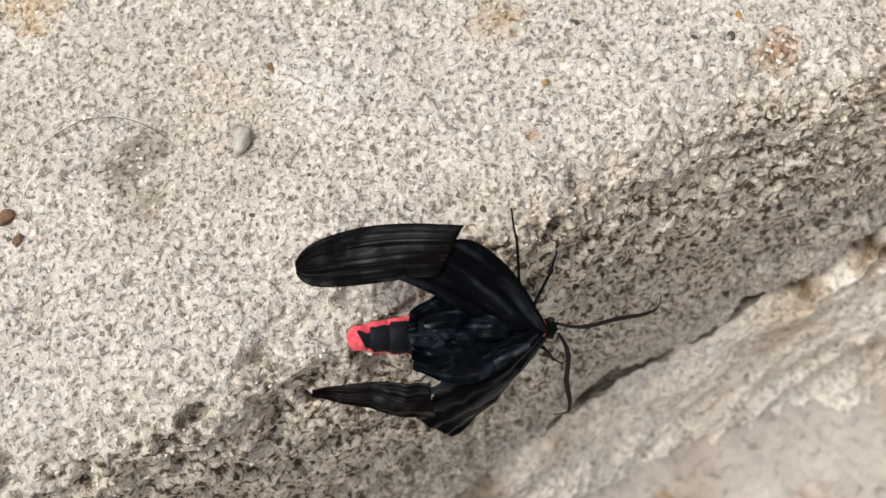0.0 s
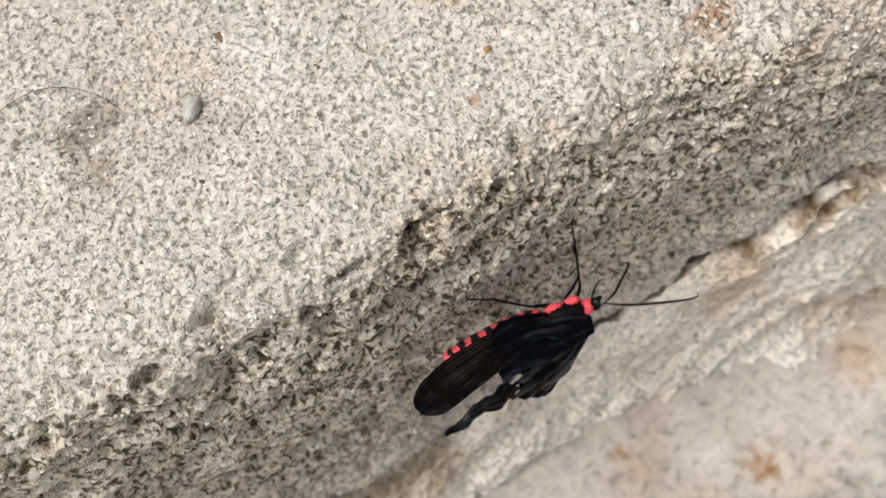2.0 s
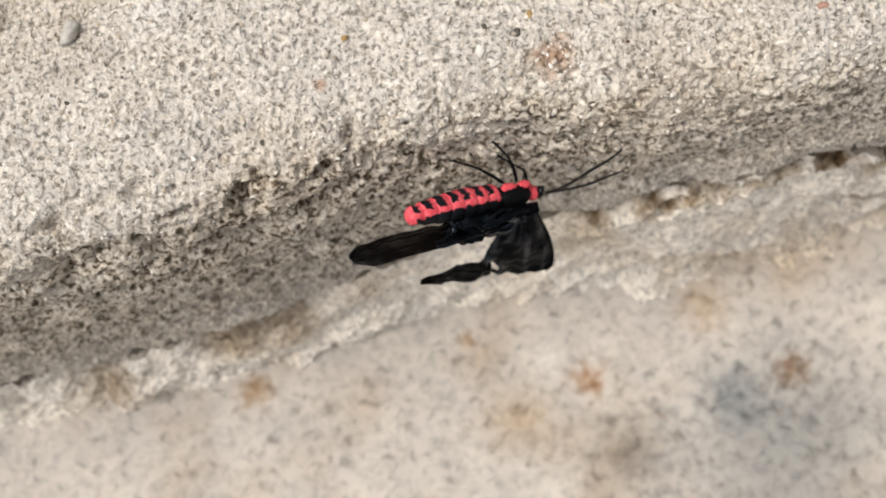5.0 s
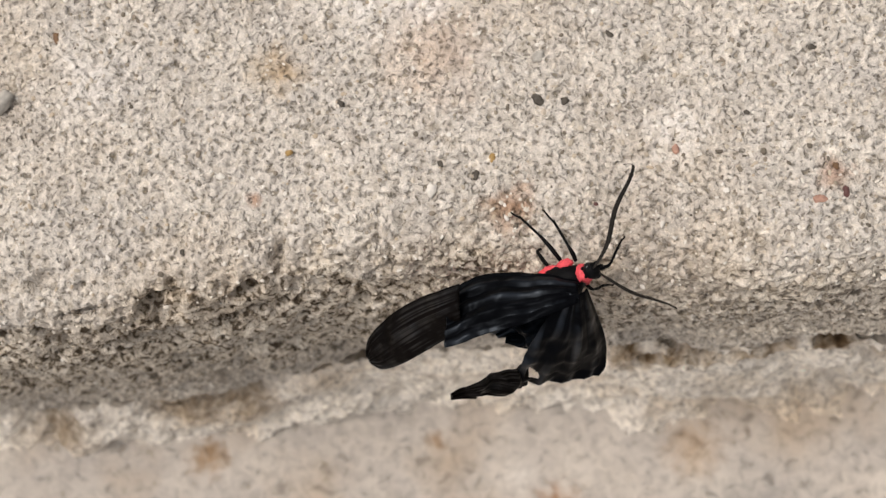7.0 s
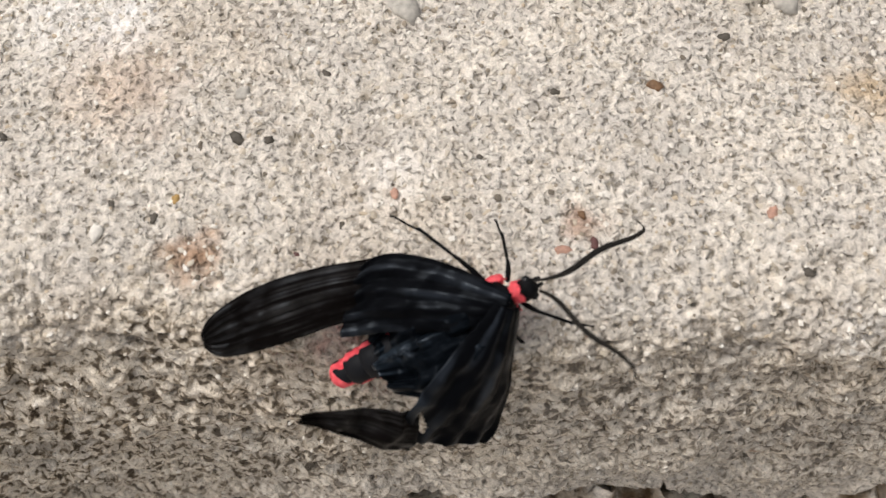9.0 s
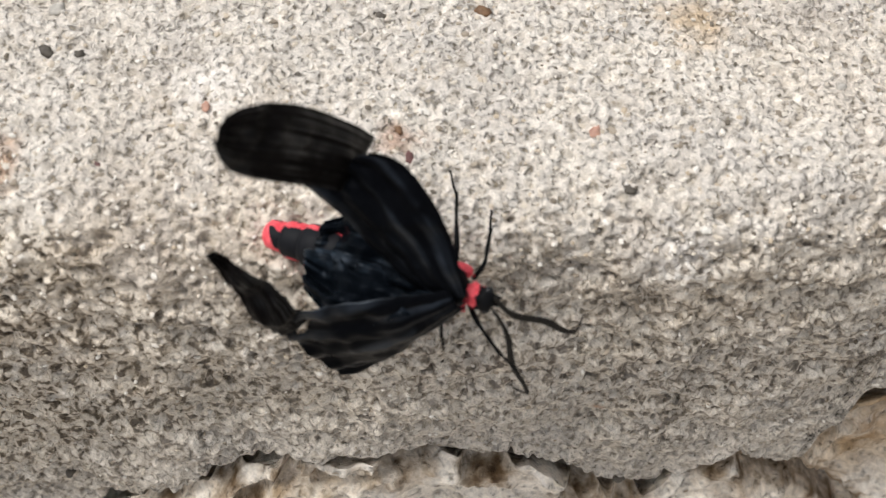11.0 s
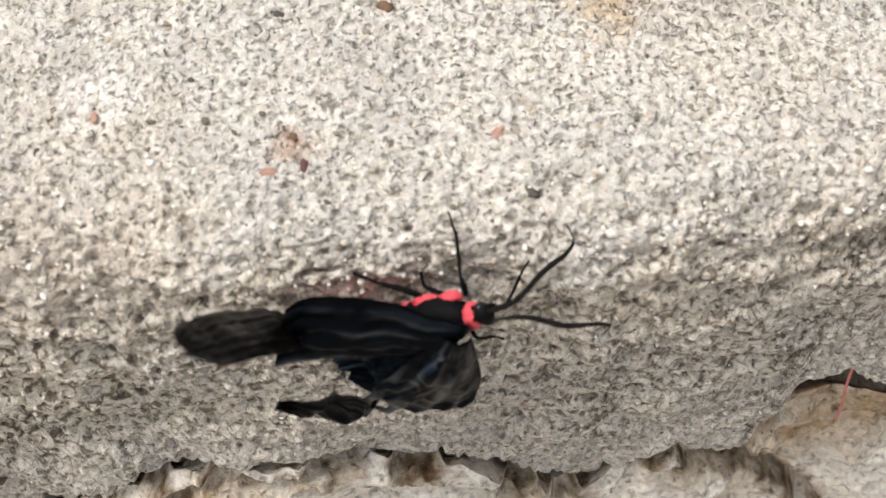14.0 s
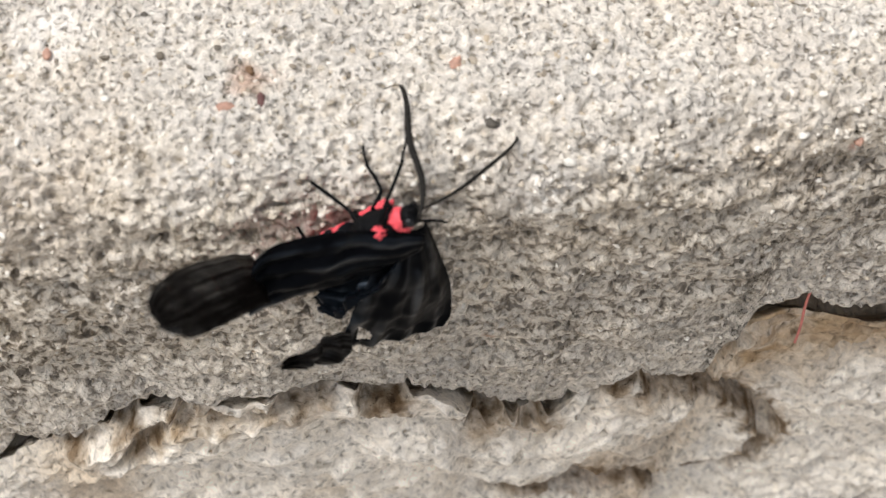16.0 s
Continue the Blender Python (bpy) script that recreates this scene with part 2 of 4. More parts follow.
def kerb():
    x = spaced(-0.105, 0.17, 0.00023, -40, 40)
    back = np.concatenate([np.arange(0.0083, 0.066, 0.00023), 0.066 + 0.375 * np.linspace(0, 1, 40)[1:] ** 2])[::-1]
    face = np.linspace(0, 1, 300)[1:]
    under = np.linspace(0, 1, 30)[1:]
    n_back, n_face = len(back), len(face)
    X = np.repeat(x[None, :], 2 + n_back + n_face + len(under), 0)
    E, L = edge_y(x)[None, :], lip_z(x)[None, :]
    run = np.concatenate([[0], np.cumsum(np.hypot(np.diff(FACE_Y), np.diff(FACE_Z)))])
    fine = np.linspace(0, run[-1], 500)
    fine_y, fine_z = np.interp(fine, run, FACE_Y), np.interp(fine, run, FACE_Z)
    for _ in range(60):
        fine_y[1:-1], fine_z[1:-1] = (fine_y[:-2] + 2 * fine_y[1:-1] + fine_y[2:]) / 4, (fine_z[:-2] + 2 * fine_z[1:-1] + fine_z[2:]) / 4
    whole = np.interp(-L, -fine_z, fine)
    at = face[:, None] * whole
    u = under[:, None]
    low_y = np.interp(whole, fine, fine_y)
    Y = np.concatenate([E + 0.4425, E + 0.4422, E + back[:, None], E + np.interp(at, fine, fine_y), E + low_y + 0.0006 + 0.030 * u])
    Z = np.concatenate([0 * E + FLOOR_Z - 0.004, 0 * E - 0.001, 0 * E + 0 * back[:, None], np.interp(at, fine, fine_z), L + 0.007 * np.sin(u * math.pi * 0.6)])
    S = np.concatenate([0 * E + 0.55, 0 * E + 0.45, back[:, None] + 0 * E, 0.008 - at, 0.008 - whole - 0.03 * u])
    rough = np.clip((0.010 - S) / 0.012, 0, 1)
    chip = np.clip(lattice(X / 0.006, S / 0.005, 16) - 0.35, 0, 1) * np.clip((0.012 - np.abs(S - 0.006)) / 0.008, 0, 1)
    pitted = np.clip((0.03 - X) / 0.03, 0.25, 1)
    h = (0.0005 * lattice(X / 0.022, S / 0.022, 11) + 0.00024 * lattice(X / 0.007, S / 0.007, 12)
         + (0.00010 + 0.00016 * rough) * lattice(X / 0.0022, S / 0.0018, 13)
         + (0.00015 + 0.00014 * rough) * lattice(X / 0.00085, S / 0.00075, 14) + 0.00018 * lattice(X / 0.00055, S / 0.0005, 20)
         + 0.00085 * rough * lattice(X / 0.014, S / 0.0050, 15) + 0.00055 * rough * lattice(X / 0.0042, S / 0.0022, 17) - 0.0013 * chip)
    h -= (0.0007 + 0.0010 * rough) * np.clip(lattice(X / 0.0009, S / 0.0008, 18) - 0.35, 0, 1)
    h -= 0.0040 * rough * pitted * np.clip(lattice(X / 0.0024, S / 0.0018, 19) - 0.34, 0, 1)
    h -= 0.0060 * rough * np.clip((0.03 - X) / 0.03, 0, 1) * np.clip(lattice(X / 0.0040, S / 0.0026, 41) - 0.30, 0, 1)
    # the lowest part of the face juts forward to a rim, painted pale as if lit
    share = np.concatenate([0 * E - 1, 0 * E - 1, 0 * E + 0 * back[:, None] - 1, face[:, None] + 0 * whole, 0 * E + 1 + 0 * u])
    rim = np.clip((share - 0.70 + 0.10 * lattice(X / 0.012, S / 0.02, 43)) / 0.30, 0, 1)
    h += 0.0016 * rim
    # the upright notch in the edge
    h -= 0.0026 * np.exp(-((X - 0.0076 - 0.12 * (Y + 0.006) + 0.0004 * lattice(X / 0.001, S / 0.001, 42)) / 0.0008) ** 2 - ((Y + 0.0058) / 0.0026) ** 2) * (Z > -0.02)
    dy, dz = np.gradient(Y, axis=0), np.gradient(Z, axis=0)
    length = np.hypot(dy, dz) + 1e-9
    Y, Z = Y + h * dz / length, Z - h * dy / length
    # share of the broken face's browner colour and painted shade
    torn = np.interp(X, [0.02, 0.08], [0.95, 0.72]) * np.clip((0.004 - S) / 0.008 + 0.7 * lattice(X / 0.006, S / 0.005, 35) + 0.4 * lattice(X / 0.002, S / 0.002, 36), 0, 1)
    # the rim's better light is put into the colour: less brown there
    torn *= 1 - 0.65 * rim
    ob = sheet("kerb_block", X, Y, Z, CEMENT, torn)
    tagged(ob, "weathered pale grey concrete kerb with a broken lower lip", "kerb", kind="structure")
    return ob, X, Y, Z


# the cracks of the mortar, as corners (x, z)
CRACK = [(0.1172, -0.0480), (0.1223, -0.0517), (0.1270, -0.0580), (0.1316, -0.0634), (0.1384, -0.0732), (0.1394, -0.0795), (0.134, -0.0865), (0.126, -0.0868), (0.1180, -0.0820), (0.1102, -0.0775), (0.0985, -0.0770)]


LEDGE = [(0.0735, -0.0378), (0.0693, -0.0395), (0.0649, -0.0406), (0.061, -0.0403), (0.0560, -0.0445), (0.0500, -0.0520)]


def crack_away(X, Z, line):
    """The distance of each point (X, Z) of the mortar from a crack's line."""
    away = np.full_like(X, 9.0)
    for (ax, ay), (bx, by) in zip(line, line[1:]):
        along = np.clip(((X - ax) * (bx - ax) + (Z - ay) * (by - ay)) / ((bx - ax) ** 2 + (by - ay) ** 2), 0, 1)
        away = np.minimum(away, np.hypot(X - ax - along * (bx - ax), Z - ay - along * (by - ay)))
    return away


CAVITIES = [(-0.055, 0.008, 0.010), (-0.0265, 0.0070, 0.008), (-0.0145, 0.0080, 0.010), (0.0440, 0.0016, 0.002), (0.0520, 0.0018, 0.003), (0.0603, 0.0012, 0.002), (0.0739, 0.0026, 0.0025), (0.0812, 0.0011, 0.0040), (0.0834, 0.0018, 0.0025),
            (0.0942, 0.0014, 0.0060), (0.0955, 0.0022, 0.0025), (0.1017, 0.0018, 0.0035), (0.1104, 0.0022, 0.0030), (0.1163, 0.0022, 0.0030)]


# tint for the mortar's cavities: brown dirt with their shade painted in
DIRT_SHADE = (0.30, 0.245, 0.18)


def below_lip(x, down, out=0.0012):
    """A point on the mortar, so far below the kerb's lip and proud of it."""
    z = float(np.interp(x, LIP_X, LIP_Z))
    return x, float(np.interp(x, EDGE_X, EDGE_Y) + np.interp(-z, [-v for v in FACE_Z], FACE_Y)) - out, z - down


def mortar_form():
    """The mortar without its relief: places, and S, the way down it from where it comes out below the lip."""
    x = spaced(-0.105, 0.175, 0.0004, -40, 40)
    t = np.linspace(0, 1, 230)
    X, T = np.meshgrid(x, t)
    E, L = edge_y(x)[None, :], lip_z(x)[None, :]
    low = L * 1.0
    low = np.where(X[:1] > 0.12, np.interp(X[:1], [0.12, 0.1235, 0.126, 0.5], [-0.047, -0.048, -0.052, -0.055]), low)
    lip_y = np.interp(-L, [-z for z in FACE_Z], FACE_Y) - 0.0015
    steps = [0, 0.10, 0.15, 0.30, 0.42, 0.58, 0.76, 0.90, 1.0]
    Y = E + lip_y + np.interp(T, steps, [0.016, 0.0030, -0.0006, -0.0024, -0.0032, -0.0054, -0.0080, -0.0107, -0.0172])
    slope = np.interp(T, steps[2:], [0, 0.05, 0.18, 0.45, 0.75, 0.93, 1.0])
    Z = (low - 0.0014) + slope * (FLOOR_Z - 0.0016 - low) - np.interp(T, steps[:3], [0.008, 0.006, 0.0])
    # where the lip is broken away the mortar reaches up to a thin slit below it
    up = np.clip((X - 0.1225) / 0.0025, 0, 1)
    rise = [0, 0.07, 0.10, 0.13]
    top_y = np.interp(T, rise, [0.016, 0.0045, -0.0005, -0.0011])
    top_z = L + np.interp(T, rise, [-0.012, -0.015, -0.0042, -0.0050])
    foot = np.clip((T - 0.13) / 0.23, 0, 1)
    foot = foot * foot * (3 - 2 * foot)
    Y = Y * (1 - up * (1 - foot)) + (E + lip_y + top_y) * up * (1 - foot)
    Z = Z * (1 - up * (1 - foot)) + top_z * up * (1 - foot)
    S = np.concatenate([0 * X[:1], np.cumsum(np.hypot(np.diff(Y, axis=0), np.diff(Z, axis=0)), 0)])
    S = S - S[34]
    return X, Y, Z, S, T, up


BED = mortar_form()


def in_bed(x, deep, s=None, z=None):
    """A point in the mortar at x, at height z or so far (s) down it, so deep in from its surface."""
    X, Y, Z, S = BED[:4]
    column = int(np.abs(X[0] - x).argmin())
    row = 34 + int((np.abs(S[34:, column] - s) if z is None else np.abs(Z[34:, column] - z)).argmin())
    return float(X[row, column]), float(Y[row, column]) + deep, float(Z[row, column])


def along_line(line, step):
    """Points spaced along a line of corners."""
    for (ax, ay), (bx, by) in zip(line, line[1:]):
        for k in range(max(1, round(math.hypot(bx - ax, by - ay) / step))):
            u = k / max(1, round(math.hypot(bx - ax, by - ay) / step))
            yield ax + u * (bx - ax), ay + u * (by - ay)


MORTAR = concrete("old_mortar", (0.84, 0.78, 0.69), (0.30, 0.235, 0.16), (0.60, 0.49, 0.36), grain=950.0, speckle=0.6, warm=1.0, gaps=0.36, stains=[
    # each cavity darkened by colour, dirt and recess shade together
    *[(*in_bed(at, 0.0014, 0.5 * reach), 0.0030 + wide, DIRT_SHADE, 1.0) for at, wide, reach in CAVITIES],
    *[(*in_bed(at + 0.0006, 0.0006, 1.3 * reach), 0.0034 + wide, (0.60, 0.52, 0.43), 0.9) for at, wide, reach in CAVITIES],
    # shade inside both cracks, painted as brown tint along their lines
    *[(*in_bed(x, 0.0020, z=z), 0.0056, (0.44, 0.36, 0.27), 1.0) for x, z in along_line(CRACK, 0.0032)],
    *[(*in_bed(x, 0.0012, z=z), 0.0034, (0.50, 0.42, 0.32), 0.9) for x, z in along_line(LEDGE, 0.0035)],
    # browner tint just below the lip, at the mortar's right end
    *[(*below_lip(x, down, out), size, (0.58, 0.47, 0.34), 1.0) for x, down, out, size in ((0.126, 0.005, 0.002, 0.008), (0.136, 0.005, 0.002, 0.012), (0.150, 0.005, 0.002, 0.014), (0.128, 0.016, 0.004, 0.009))]])


def mortar():
    X, Y, Z, S, T, up = BED
    h = (0.0016 * lattice(X / 0.016, S / 0.009, 22) + 0.0010 * lattice(X / 0.0060, S / 0.0042, 23) + 0.00055 * lattice(X / 0.0022, S / 0.0017, 24)
         + 0.00035 * lattice(X / 0.0010, S / 0.0009, 25) + 0.00022 * lattice(X / 0.0006, S / 0.0006, 30))
    shift_x, shift_s = 0.0012 * lattice(X / 0.005, S / 0.005, 33) + 0.0005 * lattice(X / 0.0016, S / 0.0016, 37), 0.0012 * lattice(X / 0.004, S / 0.005, 34) + 0.0005 * lattice(X / 0.0016, S / 0.0016, 38)
    for at, wide, reach in CAVITIES:
        deep = np.clip(1.5 - np.hypot((X + shift_x - at) / wide, np.clip(S + shift_s, 0, 1) / reach), 0, 1)
        h -= 0.0036 * deep * deep * (3 - 2 * deep)
    h -= 0.0030 * np.clip(lattice(X / 0.0052, S / 0.0040, 26) - 0.32, 0, 1)
    h -= 0.0060 * np.clip(1.6 - crack_away(X + shift_x, Z + shift_s, CRACK) / 0.0015, 0, 1)
    h -= 0.0032 * np.clip(1.4 - crack_away(X + shift_x, Z + shift_s, LEDGE) / 0.0011, 0, 1)
    h += 0.0007 * np.sin(S / 0.0045 + 2.5 * lattice(X / 0.025, S / 0.03, 27)) * np.clip((T - 0.35) * 3, 0, 1)
    h = h * (1 - 0.8 * up * np.clip((0.16 - T) / 0.04, 0, 1))
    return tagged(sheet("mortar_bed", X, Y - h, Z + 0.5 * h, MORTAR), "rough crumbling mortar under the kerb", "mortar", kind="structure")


def floor():
    x, y = spaced(-0.15, 0.22, 0.0012, -40, 40), spaced(-0.20, 0.02, 0.0012, -40, 40)
    X, Y = np.meshgrid(x, y)
    near = np.clip(1.5 - np.hypot(X, Y) / 0.4, 0, 1)
    Z = FLOOR_Z + near * (0.0010 * lattice(X / 0.03, Y / 0.03, 31) + 0.0003 * lattice(X / 0.005, Y / 0.005, 32))
    return tagged(sheet("ground", X, Y, Z, FLOOR), "worn beige concrete ground with brown stains", "ground", kind="structure")


kerb_block, KERB_X, KERB_Y, KERB_Z = kerb()
mortar()
floor()


# ---- grains and pebbles in the concrete ----
def facet(rng, size, flat):
    """The corners and faces of one broken grain."""
    p = (1 + 5 ** 0.5) / 2
    base = np.array([(-1, p, 0), (1, p, 0), (-1, -p, 0), (1, -p, 0), (0, -1, p), (0, 1, p), (0, -1, -p), (0, 1, -p), (p, 0, -1), (p, 0, 1), (-p, 0, -1), (-p, 0, 1)]) / 1.9
    turn = np.array(Euler(rng.uniform(0, 6.28, 3)).to_matrix())
    v = base @ turn.T * rng.uniform(0.75, 1.25, (12, 1))
    v *= size * np.array([rng.uniform(0.8, 1.5), rng.uniform(0.7, 1.1), flat])
    a = rng.uniform(0, 6.28)
    v[:, :2] = v[:, :2] @ np.array([[math.cos(a), -math.sin(a)], [math.sin(a), math.cos(a)]])
    return v


FACES = np.array([(0, 11, 5), (0, 5, 1), (0, 1, 7), (0, 7, 10), (0, 10, 11), (1, 5, 9), (5, 11, 4), (11, 10, 2), (10, 7, 6), (7, 1, 8),
                  (3, 9, 4), (3, 4, 2), (3, 2, 6), (3, 6, 8), (3, 8, 9), (4, 9, 5), (2, 4, 11), (6, 2, 10), (8, 6, 7), (9, 8, 1)])


def on_kerb(x, y):
    """The point of the kerb's surface under (x, y)."""
    k = np.argmin((KERB_X - x) ** 2 + (KERB_Y - y) ** 2 + (KERB_Z < -0.05) * 1.0)
    return np.array([KERB_X.flat[k], KERB_Y.flat[k], KERB_Z.flat[k]])


def sand():
    rng = np.random.RandomState(4)
    near = np.flatnonzero((KERB_X > -0.105) & (KERB_X < 0.165) & (KERB_Y < 0.06) & ((KERB_Z > -0.004) | (KERB_X * 7919 % 0.001 < 0.0003)) & (np.arange(KERB_X.shape[0])[:, None] < KERB_X.shape[0] - 40))
    spots = rng.choice(near, 15000, replace=False)
    verts, faces = [], []
    for n, k in enumerate(spots):
        size = 0.00016 + 0.00022 * rng.rand() ** 2.2
        v = facet(rng, size, 0.6) + (KERB_X.flat[k], KERB_Y.flat[k], KERB_Z.flat[k] - size * 0.1)
        verts.append(v)
        faces.append(FACES + 12 * n)
    me = bpy.data.meshes.new("sand_grains")
    me.from_pydata(np.concatenate(verts).tolist(), [], np.concatenate(faces).tolist())
    m, tree, bsdf = material("sand")
    geometry = tree.nodes.new("ShaderNodeNewGeometry")
    colour = ramp(tree, geometry.outputs["Random Per Island"], (0.0, (0.12, 0.10, 0.075)), (0.10, (0.30, 0.25, 0.19)), (0.30, (0.55, 0.48, 0.38)),
                  (0.55, (0.70, 0.64, 0.55)), (0.80, (0.78, 0.74, 0.67)), (0.97, (0.50, 0.41, 0.30)))
    tree.links.new(colour, bsdf.inputs["Base Color"])
    bsdf.inputs["Roughness"].default_value = 0.75
    me.materials.append(m)
    return tagged(new("sand_grains", me), "pale and brown sand grains set in the concrete", "sand", kind="stuff")


sand()
PEBBLE_COLOURS = {"dark": plain("dark_stone", (0.095, 0.082, 0.066), 0.6, 0.4, 1500, 0.00004), "white": plain("white_stone", (0.78, 0.74, 0.66), 0.55, 0.15, 1500, 0.00004),
                  "brown": plain("brown_stone", (0.19, 0.11, 0.06), 0.6, 0.4, 1500, 0.00004), "pink": plain("pink_stone", (0.46, 0.27, 0.20), 0.6, 0.3, 1500, 0.00004),
                  "plum": plain("plum_stone", (0.12, 0.055, 0.05), 0.5, 0.3, 1500, 0.00004), "grey": plain("grey_stone", (0.46, 0.43, 0.38), 0.7, 0.3, 1200, 0.00005),
                  "ochre": plain("ochre_stone", (0.42, 0.27, 0.10), 0.6, 0.3, 1500, 0.00004)}


def pebble(x, y, size, colour, lift=-0.12, seed=1):
    rng = np.random.RandomState(seed)
    bm = bmesh.new()
    bmesh.ops.create_icosphere(bm, subdivisions=2, radius=1)
    turn = rng.uniform(0, 6.28)
    for v in bm.verts:
        k = 1 + 0.40 * noise.noise(v.co * 1.3 + Vector((seed, 0, 0))) + 0.35 * noise.noise(v.co * 3.1 + Vector((0, seed, 0)))
        v.co = Vector((v.co.x * 1.25 * k, v.co.y * 0.85 * k, v.co.z * 0.6 * k)) * size
    bm.transform(Matrix.Rotation(turn, 4, "Z"))
    ob = part("pebble", bm, PEBBLE_COLOURS[colour], kerb_block)
    ob.location = on_kerb(x, y) + (0, 0, size * lift)
    return ob


for n, (x, y, size, colour) in enumerate([
        (0.0086, 0.0064, 0.00042, "ochre"), (0.0006, 0.0034, 0.00050, "white"), (0.0256, 0.0024, 0.00075, "white"), (0.0376, 0.0134, 0.00075, "dark"),
        (0.0406, 0.0134, 0.00062, "dark"), (0.0456, 0.0214, 0.00048, "dark"), (0.0686, 0.0205, 0.00062, "dark"), (-0.0204, 0.0196, 0.00055, "brown"), (0.0896, 0.0075, 0.00065, "pink"),
        (0.1086, 0.0085, 0.00062, "dark"), (0.0726, 0.0035, 0.00055, "plum"), (0.0696, 0.0025, 0.00065, "pink"), (0.0616, 0.0124, 0.00042, "dark"), (0.0306, 0.0044, 0.00050, "dark"),
        (-0.0034, -0.0056, 0.00035, "dark"), (0.0326, -0.0136, 0.00060, "dark"), (-0.0084, -0.0086, 0.00035, "brown"), (0.1206, 0.0015, 0.00045, "white"), (0.0996, -0.0135, 0.00060, "dark"),
        (0.1263, 0.0021, 0.00060, "pink"), (0.0862, 0.0276, 0.00060, "dark"), (0.0787, 0.0213, 0.00070, "brown"), (0.0527, 0.030, 0.0019, "grey"), (0.0926, 0.0329, 0.0018, "grey"),
        (0.0925, 0.0019, 0.00055, "dark"), (0.0326, 0.0064, 0.00045, "ochre"), (0.0265, 0.0055, 0.00040, "dark"), (0.0375, 0.0185, 0.0007, "grey"), (0.0535, 0.008, 0.00045, "pink"),
        (0.0715, 0.0065, 0.0004, "brown"), (0.0815, 0.0139, 0.0007, "grey"), (0.1136, 0.0145, 0.00055, "grey"), (0.0995, -0.0015, 0.0005, "white"), (0.0486, 0.0049, 0.0004, "dark"),
        (0.0445, 0.0015, 0.00036, "plum"), (-0.0274, 0.0024, 0.0004, "dark"), (-0.0114, 0.0094, 0.0004, "white"), (0.0146, 0.0124, 0.0004, "dark"), (0.0606, 0.0044, 0.0004, "dark")]):
    pebble(x, y, size, colour, seed=n + 3)
# the round grey pebble that stands proud of the surface, and two brown crumbs
loose = pebble(-0.0260, 0.0116, 0.00130, "grey", 0.45, 71)
loose.rotation_euler, loose.scale = (0, 0, radians(160)), (1.0, 1.15, 1.25)
crumb_a, crumb_b = pebble(-0.0537, 0.0119, 0.0009, "brown", 0.4, 72), pebble(-0.053, 0.0087, 0.0006, "brown", 0.4, 73)


def fibre(name, points, radius, mat, label, category):
    curve = bpy.data.curves.new(name, "CURVE")
    curve.dimensions, curve.bevel_depth, curve.bevel_resolution, curve.resolution_u = "3D", radius, 2, 8
    line = curve.splines.new("NURBS")
    line.points.add(len(points) - 1)
    line.use_endpoint_u, line.order_u = True, 3
    for p, co in zip(line.points, points):
        p.co = (*co, 1)
    curve.materials.append(mat)
    ob = new(name, curve)
    me = bpy.data.meshes.new_from_object(ob.evaluated_get(bpy.context.evaluated_depsgraph_get()))
    bpy.data.objects.remove(ob)
    return tagged(new(name, me), label, category)


HAIR = plain("hair", (0.05, 0.04, 0.03), 0.5, 0.2)
fibre("hair", [(x, y, on_kerb(x, y)[2] + 0.0003) for x, y in ((-0.0481, 0.019), (-0.044, 0.0207), (-0.0392, 0.0199), (-0.0355, 0.0171), (-0.0338, 0.0144))],
      0.00004, HAIR, "thin dark hair curled on the pale concrete", "hair")
THREAD = plain("red_thread", (0.50, 0.17, 0.14), 0.6, 0.2)
fibre("thread", [(0.1296, -0.0030, -0.0278), (0.1297, -0.0036, -0.0300), (0.1300, -0.0046, -0.0325), (0.1305, -0.0050, -0.0350), (0.1310, -0.0054, -0.0385)],
      0.00016, THREAD, "short red thread hanging in the crack", "thread")


